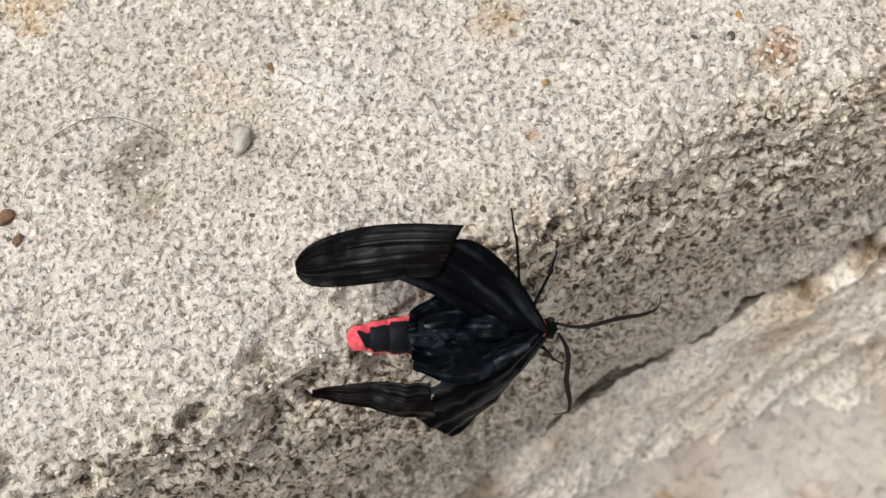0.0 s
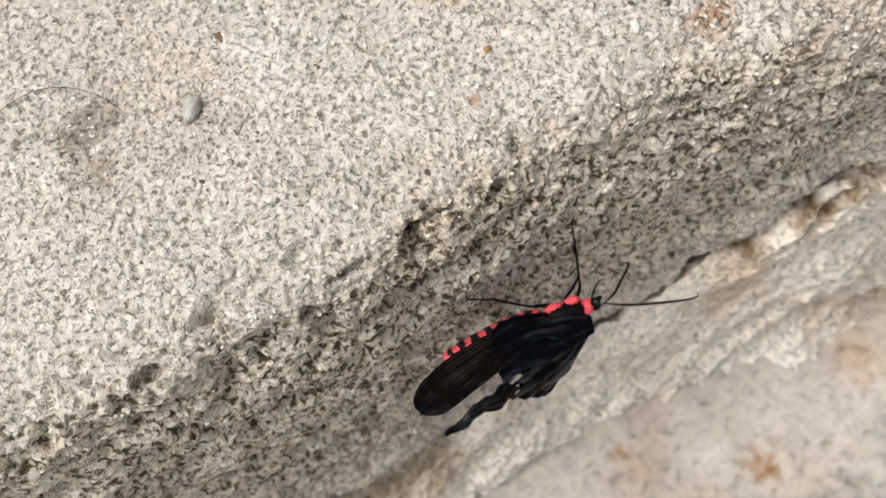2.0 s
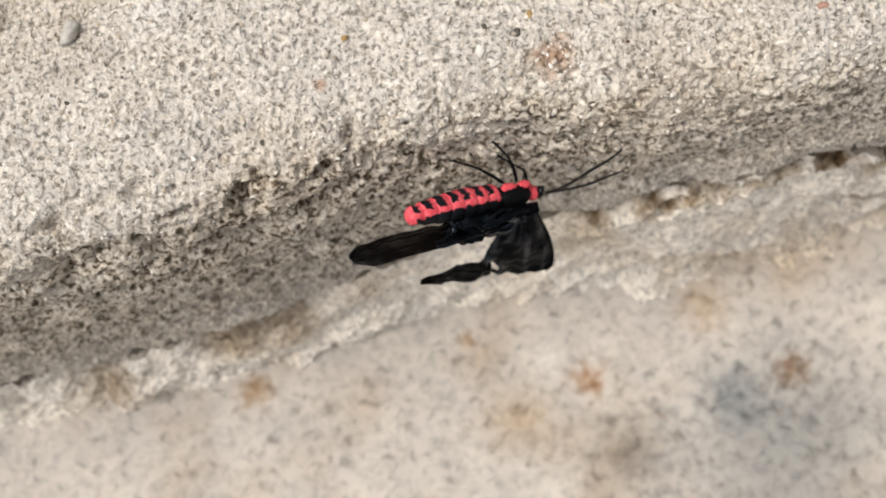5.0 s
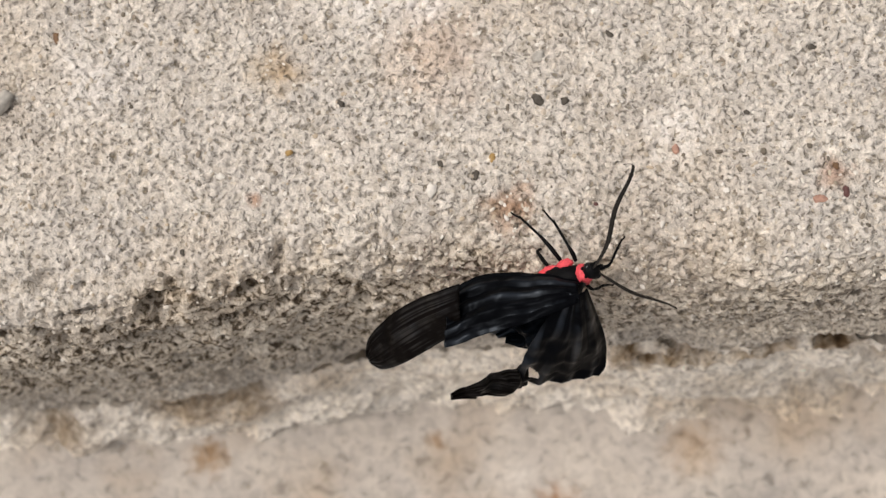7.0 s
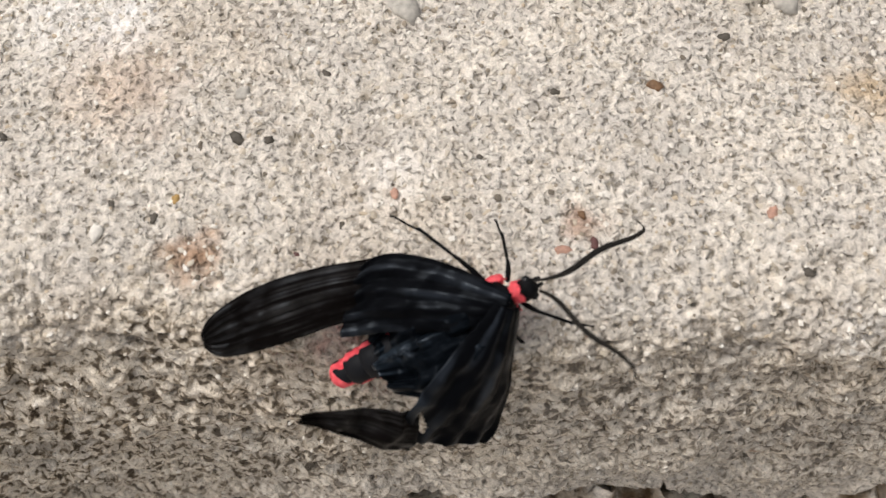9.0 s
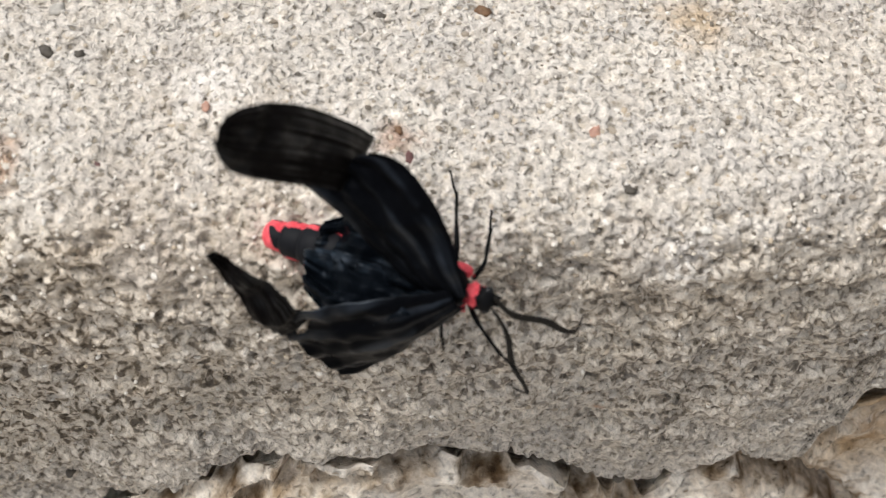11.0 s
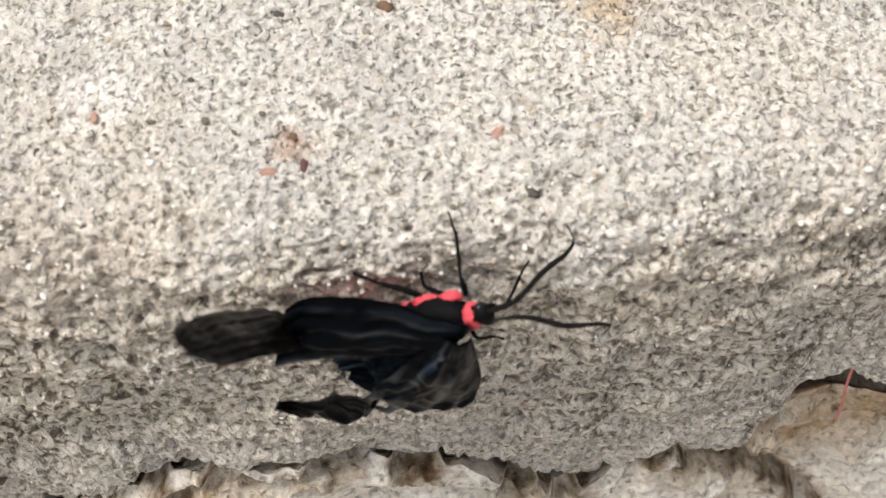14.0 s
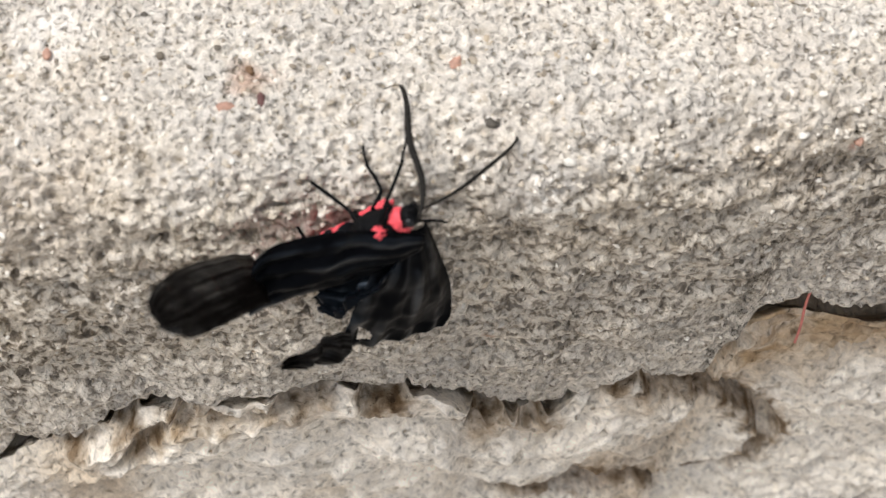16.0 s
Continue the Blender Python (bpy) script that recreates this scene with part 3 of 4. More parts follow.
# ---- moth ----
def banded(name):
    """Red scales with a black back and black bars along the belly."""
    m, tree, bsdf = material(name)
    where = tree.nodes.new("ShaderNodeTexCoord").outputs["Object"]
    wander = node(tree, "TexNoise", Scale=1600.0, Detail=3.0)
    tree.links.new(where, wander.inputs["Vector"])
    axes = tree.nodes.new("ShaderNodeSeparateXYZ")
    tree.links.new(where, axes.inputs[0])

    def sums(op, a, b):
        n = tree.nodes.new("ShaderNodeMath")
        n.operation = op
        for socket, value in zip(n.inputs, (a, b)):
            if isinstance(value, (int, float)):
                socket.default_value = value
            else:
                tree.links.new(value, socket)
        return n.outputs[0]

    jag = sums("MULTIPLY", sums("SUBTRACT", wander.outputs[0], 0.5), 0.0012)
    height = sums("ADD", axes.outputs[2], jag)
    back = sums("GREATER_THAN", height, 0.0004)
    along = sums("MODULO", sums("ADD", sums("ADD", axes.outputs[0], 0.05), jag), 0.0019)
    bars = sums("MULTIPLY", sums("LESS_THAN", along, 0.00098), sums("LESS_THAN", height, -0.0004))
    end = sums("GREATER_THAN", sums("ADD", axes.outputs[0], sums("MULTIPLY", axes.outputs[1], 0.5)), -0.0150)
    black = sums("MULTIPLY", sums("MAXIMUM", back, bars), end)
    red = ramp(tree, wander.outputs[0], (0.3, (0.66, 0.055, 0.075)), (0.7, (0.90, 0.15, 0.17)))
    tree.links.new(mix(tree, black, red, (0.006, 0.0065, 0.0085)), bsdf.inputs["Base Color"])
    bsdf.inputs["Roughness"].default_value, bsdf.inputs["Specular IOR Level"].default_value = 0.6, 0.15
    b = node(tree, "Bump", Strength=0.5, Distance=0.00008)
    tree.links.new(wander.outputs[0], b.inputs["Height"])
    tree.links.new(b.outputs[0], bsdf.inputs["Normal"])
    return m


def membrane(name, deep, light, rough, veins, gloss):
    """Wing skin: veins run from the root to the rim, dull between, with a faint gloss on the ribs."""
    m, tree, bsdf = material(name)
    coords = tree.nodes.new("ShaderNodeTexCoord")
    stretch = node(tree, "Mapping")
    stretch.inputs["Scale"].default_value = (0.9, veins, 1.0)
    tree.links.new(coords.outputs["UV"], stretch.inputs[0])
    streak, dust = node(tree, "TexNoise", Scale=1.0, Detail=1.5, Distortion=0.25), node(tree, "TexNoise", Scale=2600.0, Detail=4.0)
    tree.links.new(stretch.outputs[0], streak.inputs["Vector"])
    tree.links.new(coords.outputs["Object"], dust.inputs["Vector"])
    worn = node(tree, "TexNoise", Scale=260.0, Detail=3.0)
    tree.links.new(coords.outputs["Object"], worn.inputs["Vector"])
    band = ramp(tree, streak.outputs[0], (0.46, 0.0), (0.60, 1.0))
    band = mix(tree, ramp(tree, worn.outputs[0], (0.42, 0.0), (0.62, 1.0)), (0.0, 0.0, 0.0), band)
    colour = mix(tree, band, deep, light)
    colour = mix(tree, 0.5, colour, ramp(tree, dust.outputs[0], (0.3, 0.6), (0.7, 1.3)), "MULTIPLY")
    tree.links.new(colour, bsdf.inputs["Base Color"])
    bsdf.inputs["Roughness"].default_value = rough
    tree.links.new(ramp(tree, band, (0.0, 0.03), (1.0, gloss)), bsdf.inputs["Specular IOR Level"])
    bsdf.inputs["Specular Tint"].default_value = (0.74, 0.86, 1.0, 1)
    b = node(tree, "Bump", Strength=0.6, Distance=0.00015)
    tree.links.new(streak.outputs[0], b.inputs["Height"])
    c = node(tree, "Bump", Strength=0.3, Distance=0.00003)
    tree.links.new(dust.outputs[0], c.inputs["Height"])
    tree.links.new(b.outputs[0], c.inputs["Normal"])
    tree.links.new(c.outputs[0], bsdf.inputs["Normal"])
    return m


ABDOMEN = banded("banded_abdomen")
FAN_SKIN = membrane("black_wing_skin", (0.0024, 0.0026, 0.0033), (0.0075, 0.0092, 0.0125), 0.36, 6.0, 0.40)
BLUE_SKIN = membrane("blue_black_wing_skin", (0.0030, 0.0042, 0.0060), (0.016, 0.024, 0.034), 0.30, 7.0, 0.9)
TIP_SKIN = membrane("brown_black_wing_skin", (0.0045, 0.0035, 0.0030), (0.019, 0.0165, 0.0140), 0.42, 16.0, 0.25)
ANTENNA = plain("antenna_scales", (0.016, 0.014, 0.012), 0.6, 0.4, 2500, 0.00005, 0.1)
MM = 0.001


def blob(name, mat, parent, centre, size, label="", fuzz=0.0, levels=3):
    bm = bmesh.new()
    bmesh.ops.create_icosphere(bm, subdivisions=levels, radius=1)
    for v in bm.verts:
        k = 1 + fuzz * noise.noise(v.co * 6 + Vector(centre) * 900)
        v.co = Vector(centre) * MM + Vector((v.co.x * size[0], v.co.y * size[1], v.co.z * size[2])) * MM * k
    return part(name, bm, mat, parent, label)


def ring_tube(name, stations, mat, parent, sides=20, label=""):
    """A closed body from stations of x, centre height, half width and half height, in millimetres."""
    bm = bmesh.new()
    rings = []
    for x, z, w, h in stations:
        rings.append([bm.verts.new((x * MM, w * MM * math.cos(a), (z + h * math.sin(a)) * MM)) for a in (2 * math.pi * k / sides for k in range(sides))])
    for a, b in zip(rings, rings[1:]):
        for k in range(sides):
            bm.faces.new((a[k], a[(k + 1) % sides], b[(k + 1) % sides], b[k]))
    bm.faces.new(rings[0][::-1])
    bm.faces.new(rings[-1])
    bmesh.ops.recalc_face_normals(bm, faces=bm.faces)
    return part(name, bm, mat, parent, label)


def wing_sheet(name, front, rear, mat, parent, side, pleats, depth, crumple, camber, seed, label="", torn=None, rim=0.0, twist=0.0):
    """A pleated, creased sheet between two edge lines, given in millimetres; side 1 mirrors it to the left."""
    bm = bmesh.new()
    n, m = 52, 56
    s = np.linspace(0, 1, n)
    knots_f, knots_r = np.linspace(0, 1, len(front)), np.linspace(0, 1, len(rear))

    def smooth(knots, values):
        v = np.interp(s, knots, values)
        for _ in range(16):
            v[1:-1] = (v[:-2] + 2 * v[1:-1] + v[2:]) / 4
        return v

    fx, fy = smooth(knots_f, [p[0] for p in front]), smooth(knots_f, [p[1] for p in front])
    rx, ry = smooth(knots_r, [p[0] for p in rear]), smooth(knots_r, [p[1] for p in rear])
    grid = []
    for i in range(n):
        line = []
        turn = radians(twist) * s[i] ** 1.5
        middle = (fy[i] + ry[i]) / 2
        for j in range(m):
            v = j / (m - 1)
            x, y = fx[i] * (1 - v) + rx[i] * v, fy[i] * (1 - v) + ry[i] * v
            fold = 2 * abs((v * pleats + 0.25) % 1 - 0.5) - 0.5
            calm = min(1, 0.25 + s[i]) * min(1, 0.35 + 8 * v * (1 - v))
            z = depth * fold * calm + camber * (4 * v * (1 - v)) * math.sin(math.pi * min(1, s[i] + 0.15))
            z += crumple * noise.noise((x * 0.32 + seed, y * 0.32, seed)) + 0.35 * crumple * noise.noise((x * 0.9, y * 0.9 + seed, 2 * seed))
            z += 0.9 * crumple * calm * (0.35 - abs(noise.noise((x * 0.42 - seed, y * 0.42 + x * 0.2, 3 * seed))) * 1.6)
            x += rim * 6.7 * v ** 1.8 * (1 - v) * s[i] ** 3
            x += 0.10 * noise.noise((v * 9, seed, 1)) * s[i] ** 6
            dx = 0.1 * crumple * noise.noise((x * 0.5, y * 0.5, seed + 9)) * s[i]
            across = y - middle
            y, z = middle + across * math.cos(turn) - z * math.sin(turn), across * math.sin(turn) + z * math.cos(turn)
            line.append(bm.verts.new(((x + dx) * MM, -side * y * MM, z * MM)))
        grid.append(line)
    uv = bm.loops.layers.uv.new("UVMap")
    for i in range(n - 1):
        for j in range(m - 1):
            at = j / (m - 1)
            if torn and torn[2] < at < torn[3] and torn[0] + 0.6 * (torn[1] - torn[0]) * (torn[3] - at) / (torn[3] - torn[2]) < s[i] < torn[1]:
                continue
            corners = ((i, j), (i, j + 1), (i + 1, j + 1), (i + 1, j))
            f = bm.faces.new([grid[a][b] for a, b in corners])
            for loop, (a, b) in zip(f.loops, corners):
                loop[uv].uv = (s[a], b / (m - 1))
    bmesh.ops.recalc_face_normals(bm, faces=bm.faces)
    bmesh.ops.solidify(bm, geom=bm.faces[:], thickness=0.00009)
    return part(name, bm, mat, parent, label)


def wing(side):
    """Forewing with its limp outer half, and the crumpled hindwing over the abdomen."""
    if side == 1:
        fan = wing_sheet("forewing", [(-1.3, 1.0), (2.5, 2.3), (5.9, 3.0), (9.5, 3.1), (11.8, 2.4), (13.0, 1.0)], [(-1.0, -1.4), (2.5, -2.7), (6, -3.5), (9.5, -4.0), (11.6, -4.7), (13.6, -5.2)],
                         FAN_SKIN, moth, side, 4.0, 0.40, 0.42, 0.7, 4.1, rim=0.2)
        front, rear = [(-3.4, 2.5), (1.5, 3.0), (6.3, 2.9), (9.6, 2.2), (11.8, 1.4), (13.0, 0.5), (13.5, -0.4)], [(-0.6, -2.4), (2.5, -2.5), (6.5, -2.9), (9.6, -3.1), (11.8, -3.0), (13.0, -2.4), (13.5, -1.6)]
        tip = wing_sheet("wing_tip", front, rear, TIP_SKIN, fan, side, 6.0, 0.22, 0.35, 0.5, 6.3, "limp brown-black wing tip with fine veins")
    else:
        fan = wing_sheet("forewing", [(-1.3, 1.0), (2.8, 2.9), (6.5, 4.6), (10, 5.7), (12.6, 6.0), (13.8, 5.3)], [(-1.0, -1.4), (2.5, -2.8), (6, -4.0), (9.5, -4.8), (12.2, -5.3)],
                         FAN_SKIN, moth, side, 4.0, 0.42, 0.34, 1.5, 2.1, torn=(0.76, 0.92, 0.74, 0.90), rim=1.2)
        front, rear = [(-2.6, 2.0), (0.4, 1.9), (2.8, 1.5), (5.5, 1.1), (8.2, 0.7), (9.8, 0.5)], [(-1.6, -1.9), (0.4, -1.9), (2.8, -1.7), (5.5, -1.3), (8.2, -0.6), (9.8, -0.1)]
        tip = wing_sheet("wing_tip", front, rear, TIP_SKIN, fan, side, 2.5, 0.40, 0.75, 0.9, 4.3, "limp folded brown-black wing tip", twist=50)
    under = wing_sheet("hindwing", [(1.5, -1.9), (-3, -4.4), (-7, -4.7), (-10.2, -2.9)], [(1.5, 0.35), (-3.5, 0.5), (-7.5, 0.4), (-10.6, 0.1)], BLUE_SKIN, moth, -side, 3.0, 0.6, 1.25, 0.6,
                       7.7 + side, "crumpled blue-black hindwing")
    under.matrix_basis = pose(0, 0, 0.0018, side * -30, 0, 0)
    return fan, tip, under


def antenna(side):
    bm = bmesh.new()
    n, sides = 64, 8
    rings = []
    for i in range(n):
        s = i / (n - 1)
        hook = max(0, s - 0.90) / 0.10
        x, y, z = 13.2 * s - 0.9 * hook ** 2, -side * (0.8 * math.sin(s * math.pi) + 0.35 * math.sin(s * 9) - 1.1 * hook ** 2), 0.5 * math.sin(s * math.pi) - 0.2 * hook
        wide = np.interp(s, [0, 0.05, 0.25, 0.6, 0.88, 0.95, 1], [0.16, 0.2, 0.32, 0.33, 0.22, 0.17, 0.14]) * (1.0 if i % 2 else 0.86)
        rings.append([bm.verts.new((x * MM, (y + wide * math.cos(a)) * MM, (z + 0.55 * wide * math.sin(a)) * MM)) for a in (2 * math.pi * k / sides for k in range(sides))])
    for a, b in zip(rings, rings[1:]):
        for k in range(sides):
            bm.faces.new((a[k], a[(k + 1) % sides], b[(k + 1) % sides], b[k]))
    bm.faces.new(rings[0][::-1]), bm.faces.new(rings[-1])
    bmesh.ops.recalc_face_normals(bm, faces=bm.faces)
    return part("antenna", bm, ANTENNA, moth)


def leg(length, knee_out, knee_up):
    """Thigh, shin and jointed foot as one bent, tapering limb along x; the knee's place is a share of the length."""
    bm = bmesh.new()
    k, u = knee_out, knee_up
    line = [(0, 0, 0, 0.22), (0.45 * k, 0.005, 0.55 * u, 0.27), (0.9 * k, 0.015, 0.97 * u, 0.20), (k + 0.015, 0.018, u, 0.16), (k + 0.05, 0.015, 0.96 * u, 0.15), (k + 0.22, 0.0, 0.66 * u, 0.17),
            (0.70, -0.02, 0.28 * u, 0.15), (0.73, -0.018, 0.25 * u, 0.20), (0.75, -0.01, 0.22 * u, 0.11), (0.82, 0, 0.12 * u, 0.13), (0.835, 0, 0.10 * u, 0.095), (0.90, 0.004, 0.03 * u, 0.12), (0.915, 0.006, 0.02 * u, 0.09),
            (0.97, 0.012, 0.004, 0.10), (0.985, 0.02, 0.002, 0.13), (1.0, 0.028, 0.0, 0.06)]
    sides, rings = 8, []
    for x, y, z, r in line:
        rings.append([bm.verts.new((x * length * MM, (y * length + r * math.cos(a)) * MM, (z * length + r * math.sin(a)) * MM)) for a in (2 * math.pi * k / sides for k in range(sides))])
    for a, b in zip(rings, rings[1:]):
        for k in range(sides):
            bm.faces.new((a[k], a[(k + 1) % sides], b[(k + 1) % sides], b[k]))
    bm.faces.new(rings[0][::-1]), bm.faces.new(rings[-1])
    bmesh.ops.recalc_face_normals(bm, faces=bm.faces)
    return part("leg", bm, BLACK, moth)


moth = tagged(new("moth"), "black moth with crumpled wings, red collar and banded abdomen", "moth")
blob("thorax", BLACK, moth, (0.2, 0, -0.1), (3.2, 2.1, 1.8), fuzz=0.12)
for side in (1, -1):
    blob("thorax_patch", RED, moth, (1.9, side * 1.5, -0.95), (1.1, 0.6, 0.6), "red flank patch", 0.5)
    blob("thorax_patch", RED, moth, (-0.6, side * 1.75, -0.95), (1.3, 0.5, 0.55), "red flank patch", 0.5)
collar = blob("collar", RED, moth, (3.75, 0.1, 0.0), (0.8, 1.05, 1.05), "bright red collar with black dots", 0.4)
for x, y, z, size in ((4.25, 0.15, 0.75, 0.24), (4.25, 0.8, 0.15, 0.24), (4.2, -0.85, 0.15, 0.22)):
    blob("dot", BLACK, collar, (x, y, z), (size * 1.3, size, size), levels=2)
head = blob("head", BLACK, moth, (4.75, 0, 0.1), (0.85, 1.0, 0.9), fuzz=0.1)
for side in (1, -1):
    blob("eye", plain("eye", (0.01, 0.01, 0.011), 0.15), head, (4.9, side * 0.82, 0.15), (0.45, 0.38, 0.5), levels=2)
    blob("palp", BLACK, head, (5.5, side * 0.3, -0.4), (0.55, 0.2, 0.22), levels=2)
# seven overlapping rings, the last one closing the tail
for n in range(7):
    x0, w = -2.6 - 1.9 * n, (2.0, 2.2, 2.25, 2.15, 1.95, 1.7, 1.35)[n]
    last = (0.95, 0.72, 0.35) if n == 6 else (0.98, 0.94, 0.86)
    ring_tube("abdomen_segment", [(x0 + 0.3, -0.5, w * 0.86, w * 0.82), (x0, -0.5, w * 0.97, w * 0.92), (x0 - 0.8, -0.5, w, w * 0.95), (x0 - 1.6, -0.5, w * min(1, last[0]), w * 0.95 * min(1, last[0])),
                                  (x0 - 2.0, -0.5, w * last[1] * 0.9, w * 0.9 * last[1]), (x0 - 2.2, -0.5, w * last[2] * 0.8, w * 0.75 * last[2])], ABDOMEN, moth, 24)
left_wing, left_tip, right_hindwing = wing(1)
right_wing, right_tip, left_hindwing = wing(-1)
left_antenna, right_antenna = antenna(1), antenna(-1)
fore_leg, middle_leg, hind_leg, far_fore_leg = leg(7.7, 0.18, 0.12), leg(11.3, 0.31, 0.15), leg(11.8, 0.32, 0.18), leg(7.0, 0.28, 0.17)
# two legs of the other side stay folded under the body
for x, turn, length in ((1.2, -95, 6.0), (-0.8, -140, 7.0)):
    leg(length, 0.34, 0.2).matrix_basis = pose(x * MM, -1.2 * MM, -1.5 * MM, 0, 25, turn)


def motions():
    """The moth creeps along the edge, rolls onto its side and back, and lifts and drops its wings."""
    walk(moth, [(t, pose(*p)) for t, *p in (
        (0, -0.00624, -0.02028, 0.00236, 30.66, 15.43, -12.21),
        (0.5, -0.00422, -0.02140, -0.00130, 53.73, 1.34, -4.79),
        (1, -0.00123, -0.02109, -0.00688, 63.15, -6.75, -14.08),
        (1.5, 0.00080, -0.02033, -0.01743, 85.67, 2.73, -5.76),
        (2, 0.00815, -0.02113, -0.02469, 84.32, -0.76, 1.53),
        (2.5, 0.01177, -0.02045, -0.02160, 54.84, -10.09, -15.48),
        (3, 0.01606, -0.02038, -0.02329, 86.18, -12.55, -3.87),
        (3.5, 0.02172, -0.01978, -0.02551, 88.42, -22.07, -6.57),
        (4.75, 0.02686, -0.01622, -0.01365, 83.68, 17.79, 5.87),
        (6, 0.03201, -0.01266, -0.00179, 90.22, 57.62, 22.36),
        (6.25, 0.03369, -0.01227, 0.00073, 78.94, 0.64, 11.03),
        (6.5, 0.03536, -0.01188, 0.00325, 75.77, -56.98, 7.67),
        (7, 0.04067, -0.00832, 0.00373, 42.83, -43.96, 24.79),
        (7.5, 0.04459, -0.00498, 0.00635, 37.77, -33.22, 34.69),
        (8, 0.05001, -0.00454, 0.00553, 40.32, -26.11, 24.19),
        (8.5, 0.05669, -0.00426, 0.00367, 35.85, -28.89, 24.37),
        (11, 0.07517, -0.01046, 0.00264, 43.58, -10.22, -20.28),
        (11.5, 0.07829, -0.01037, -0.00216, 45.67, -10.83, -9.22),
        (12, 0.08008, -0.01148, -0.00428, 39.49, -8.96, -11.87),
        (12.5, 0.08201, -0.01057, -0.00304, 50.85, -19.97, -6.33),
        (13, 0.08200, -0.01130, 0.00216, 73.07, -31.73, 1.77),
        (13.5, 0.08245, -0.00964, -0.00212, 72.24, -35.68, -2.35),
        (14, 0.08472, -0.01025, -0.00154, 68.87, -40.46, -6.24),
        (14.5, 0.08625, -0.01023, -0.00053, 98.46, -50.74, -8.40),
        (15, 0.08423, -0.00974, -0.00291, 93.42, -47.81, -2.09),
        (15.5, 0.08358, -0.00994, -0.00117, 123.45, -49.77, -1.27),
        (16, 0.08262, -0.00860, -0.00153, 160.98, -52.46, 2.28),
    )])
    walk(left_wing, [(t, pose(*p)) for t, *p in (
        (0, 0.00220, 0.00060, 0.00220, -17.27, -2.88, 137.42),
        (0.25, 0.00220, 0.00060, 0.00220, 18.26, 20.05, 147.02),
        (0.5, 0.00220, 0.00060, 0.00220, 63.17, 31.54, 171.52),
        (1, 0.00220, 0.00060, 0.00220, 90.14, -10.40, 170.92),
        (1.5, 0.00220, 0.00060, 0.00220, 119.20, -7.48, 159.36),
        (2, 0.00220, 0.00060, 0.00220, 91.16, 3.03, 161.98),
        (2.5, 0.00220, 0.00060, 0.00220, 93.37, -12.94, 172.02),
        (3, 0.00220, 0.00060, 0.00220, 135.22, -2.74, 166.27),
        (3.5, 0.00220, 0.00060, 0.00220, 129.67, -11.99, 155.42),
        (4.75, 0.00220, 0.00060, 0.00220, 137.48, 1.81, -163.60),
        (6, 0.00220, 0.00060, 0.00220, 152.53, 6.88, -120.77),
        (6.16667, 0.00220, 0.00060, 0.00220, 142.33, 6.32, -165.35),
        (6.33333, 0.00220, 0.00060, 0.00220, 135.44, -1.15, 150.94),
        (6.5, 0.00220, 0.00060, 0.00220, 135.59, -11.29, 107.52),
        (6.75, 0.00220, 0.00060, 0.00220, 105.01, -15.99, 126.18),
        (7, 0.00220, 0.00060, 0.00220, 74.56, -10.75, 144.66),
        (7.5, 0.00220, 0.00060, 0.00220, 71.95, 9.86, 158.92),
        (7.75, 0.00220, 0.00060, 0.00220, 39.00, -0.39, 141.04),
        (8, 0.00220, 0.00060, 0.00220, 9.21, -18.41, 131.01),
        (8.5, 0.00220, 0.00060, 0.00220, 20.73, 9.80, 149.73),
        (11, 0.00220, 0.00060, 0.00220, 0.30, -22.84, 128.31),
        (11.5, 0.00220, 0.00060, 0.00220, 12.46, -24.24, 124.47),
        (12, 0.00220, 0.00060, 0.00220, -4.04, -13.98, 146.22),
        (12.5, 0.00220, 0.00060, 0.00220, 5.26, -8.58, 144.65),
        (13, 0.00220, 0.00060, 0.00220, 19.48, -16.94, 127.80),
        (13.5, 0.00220, 0.00060, 0.00220, 14.31, -19.07, 134.95),
        (14, 0.00220, 0.00060, 0.00220, 7.30, -19.17, 138.79),
        (14.5, 0.00220, 0.00060, 0.00220, 22.66, -1.75, 118.43),
        (15, 0.00220, 0.00060, 0.00220, 34.32, 10.08, 145.24),
        (15.5, 0.00220, 0.00060, 0.00220, 41.84, 22.47, 142.42),
        (16, 0.00220, 0.00060, 0.00220, 62.64, 47.82, 135.05),
    )])
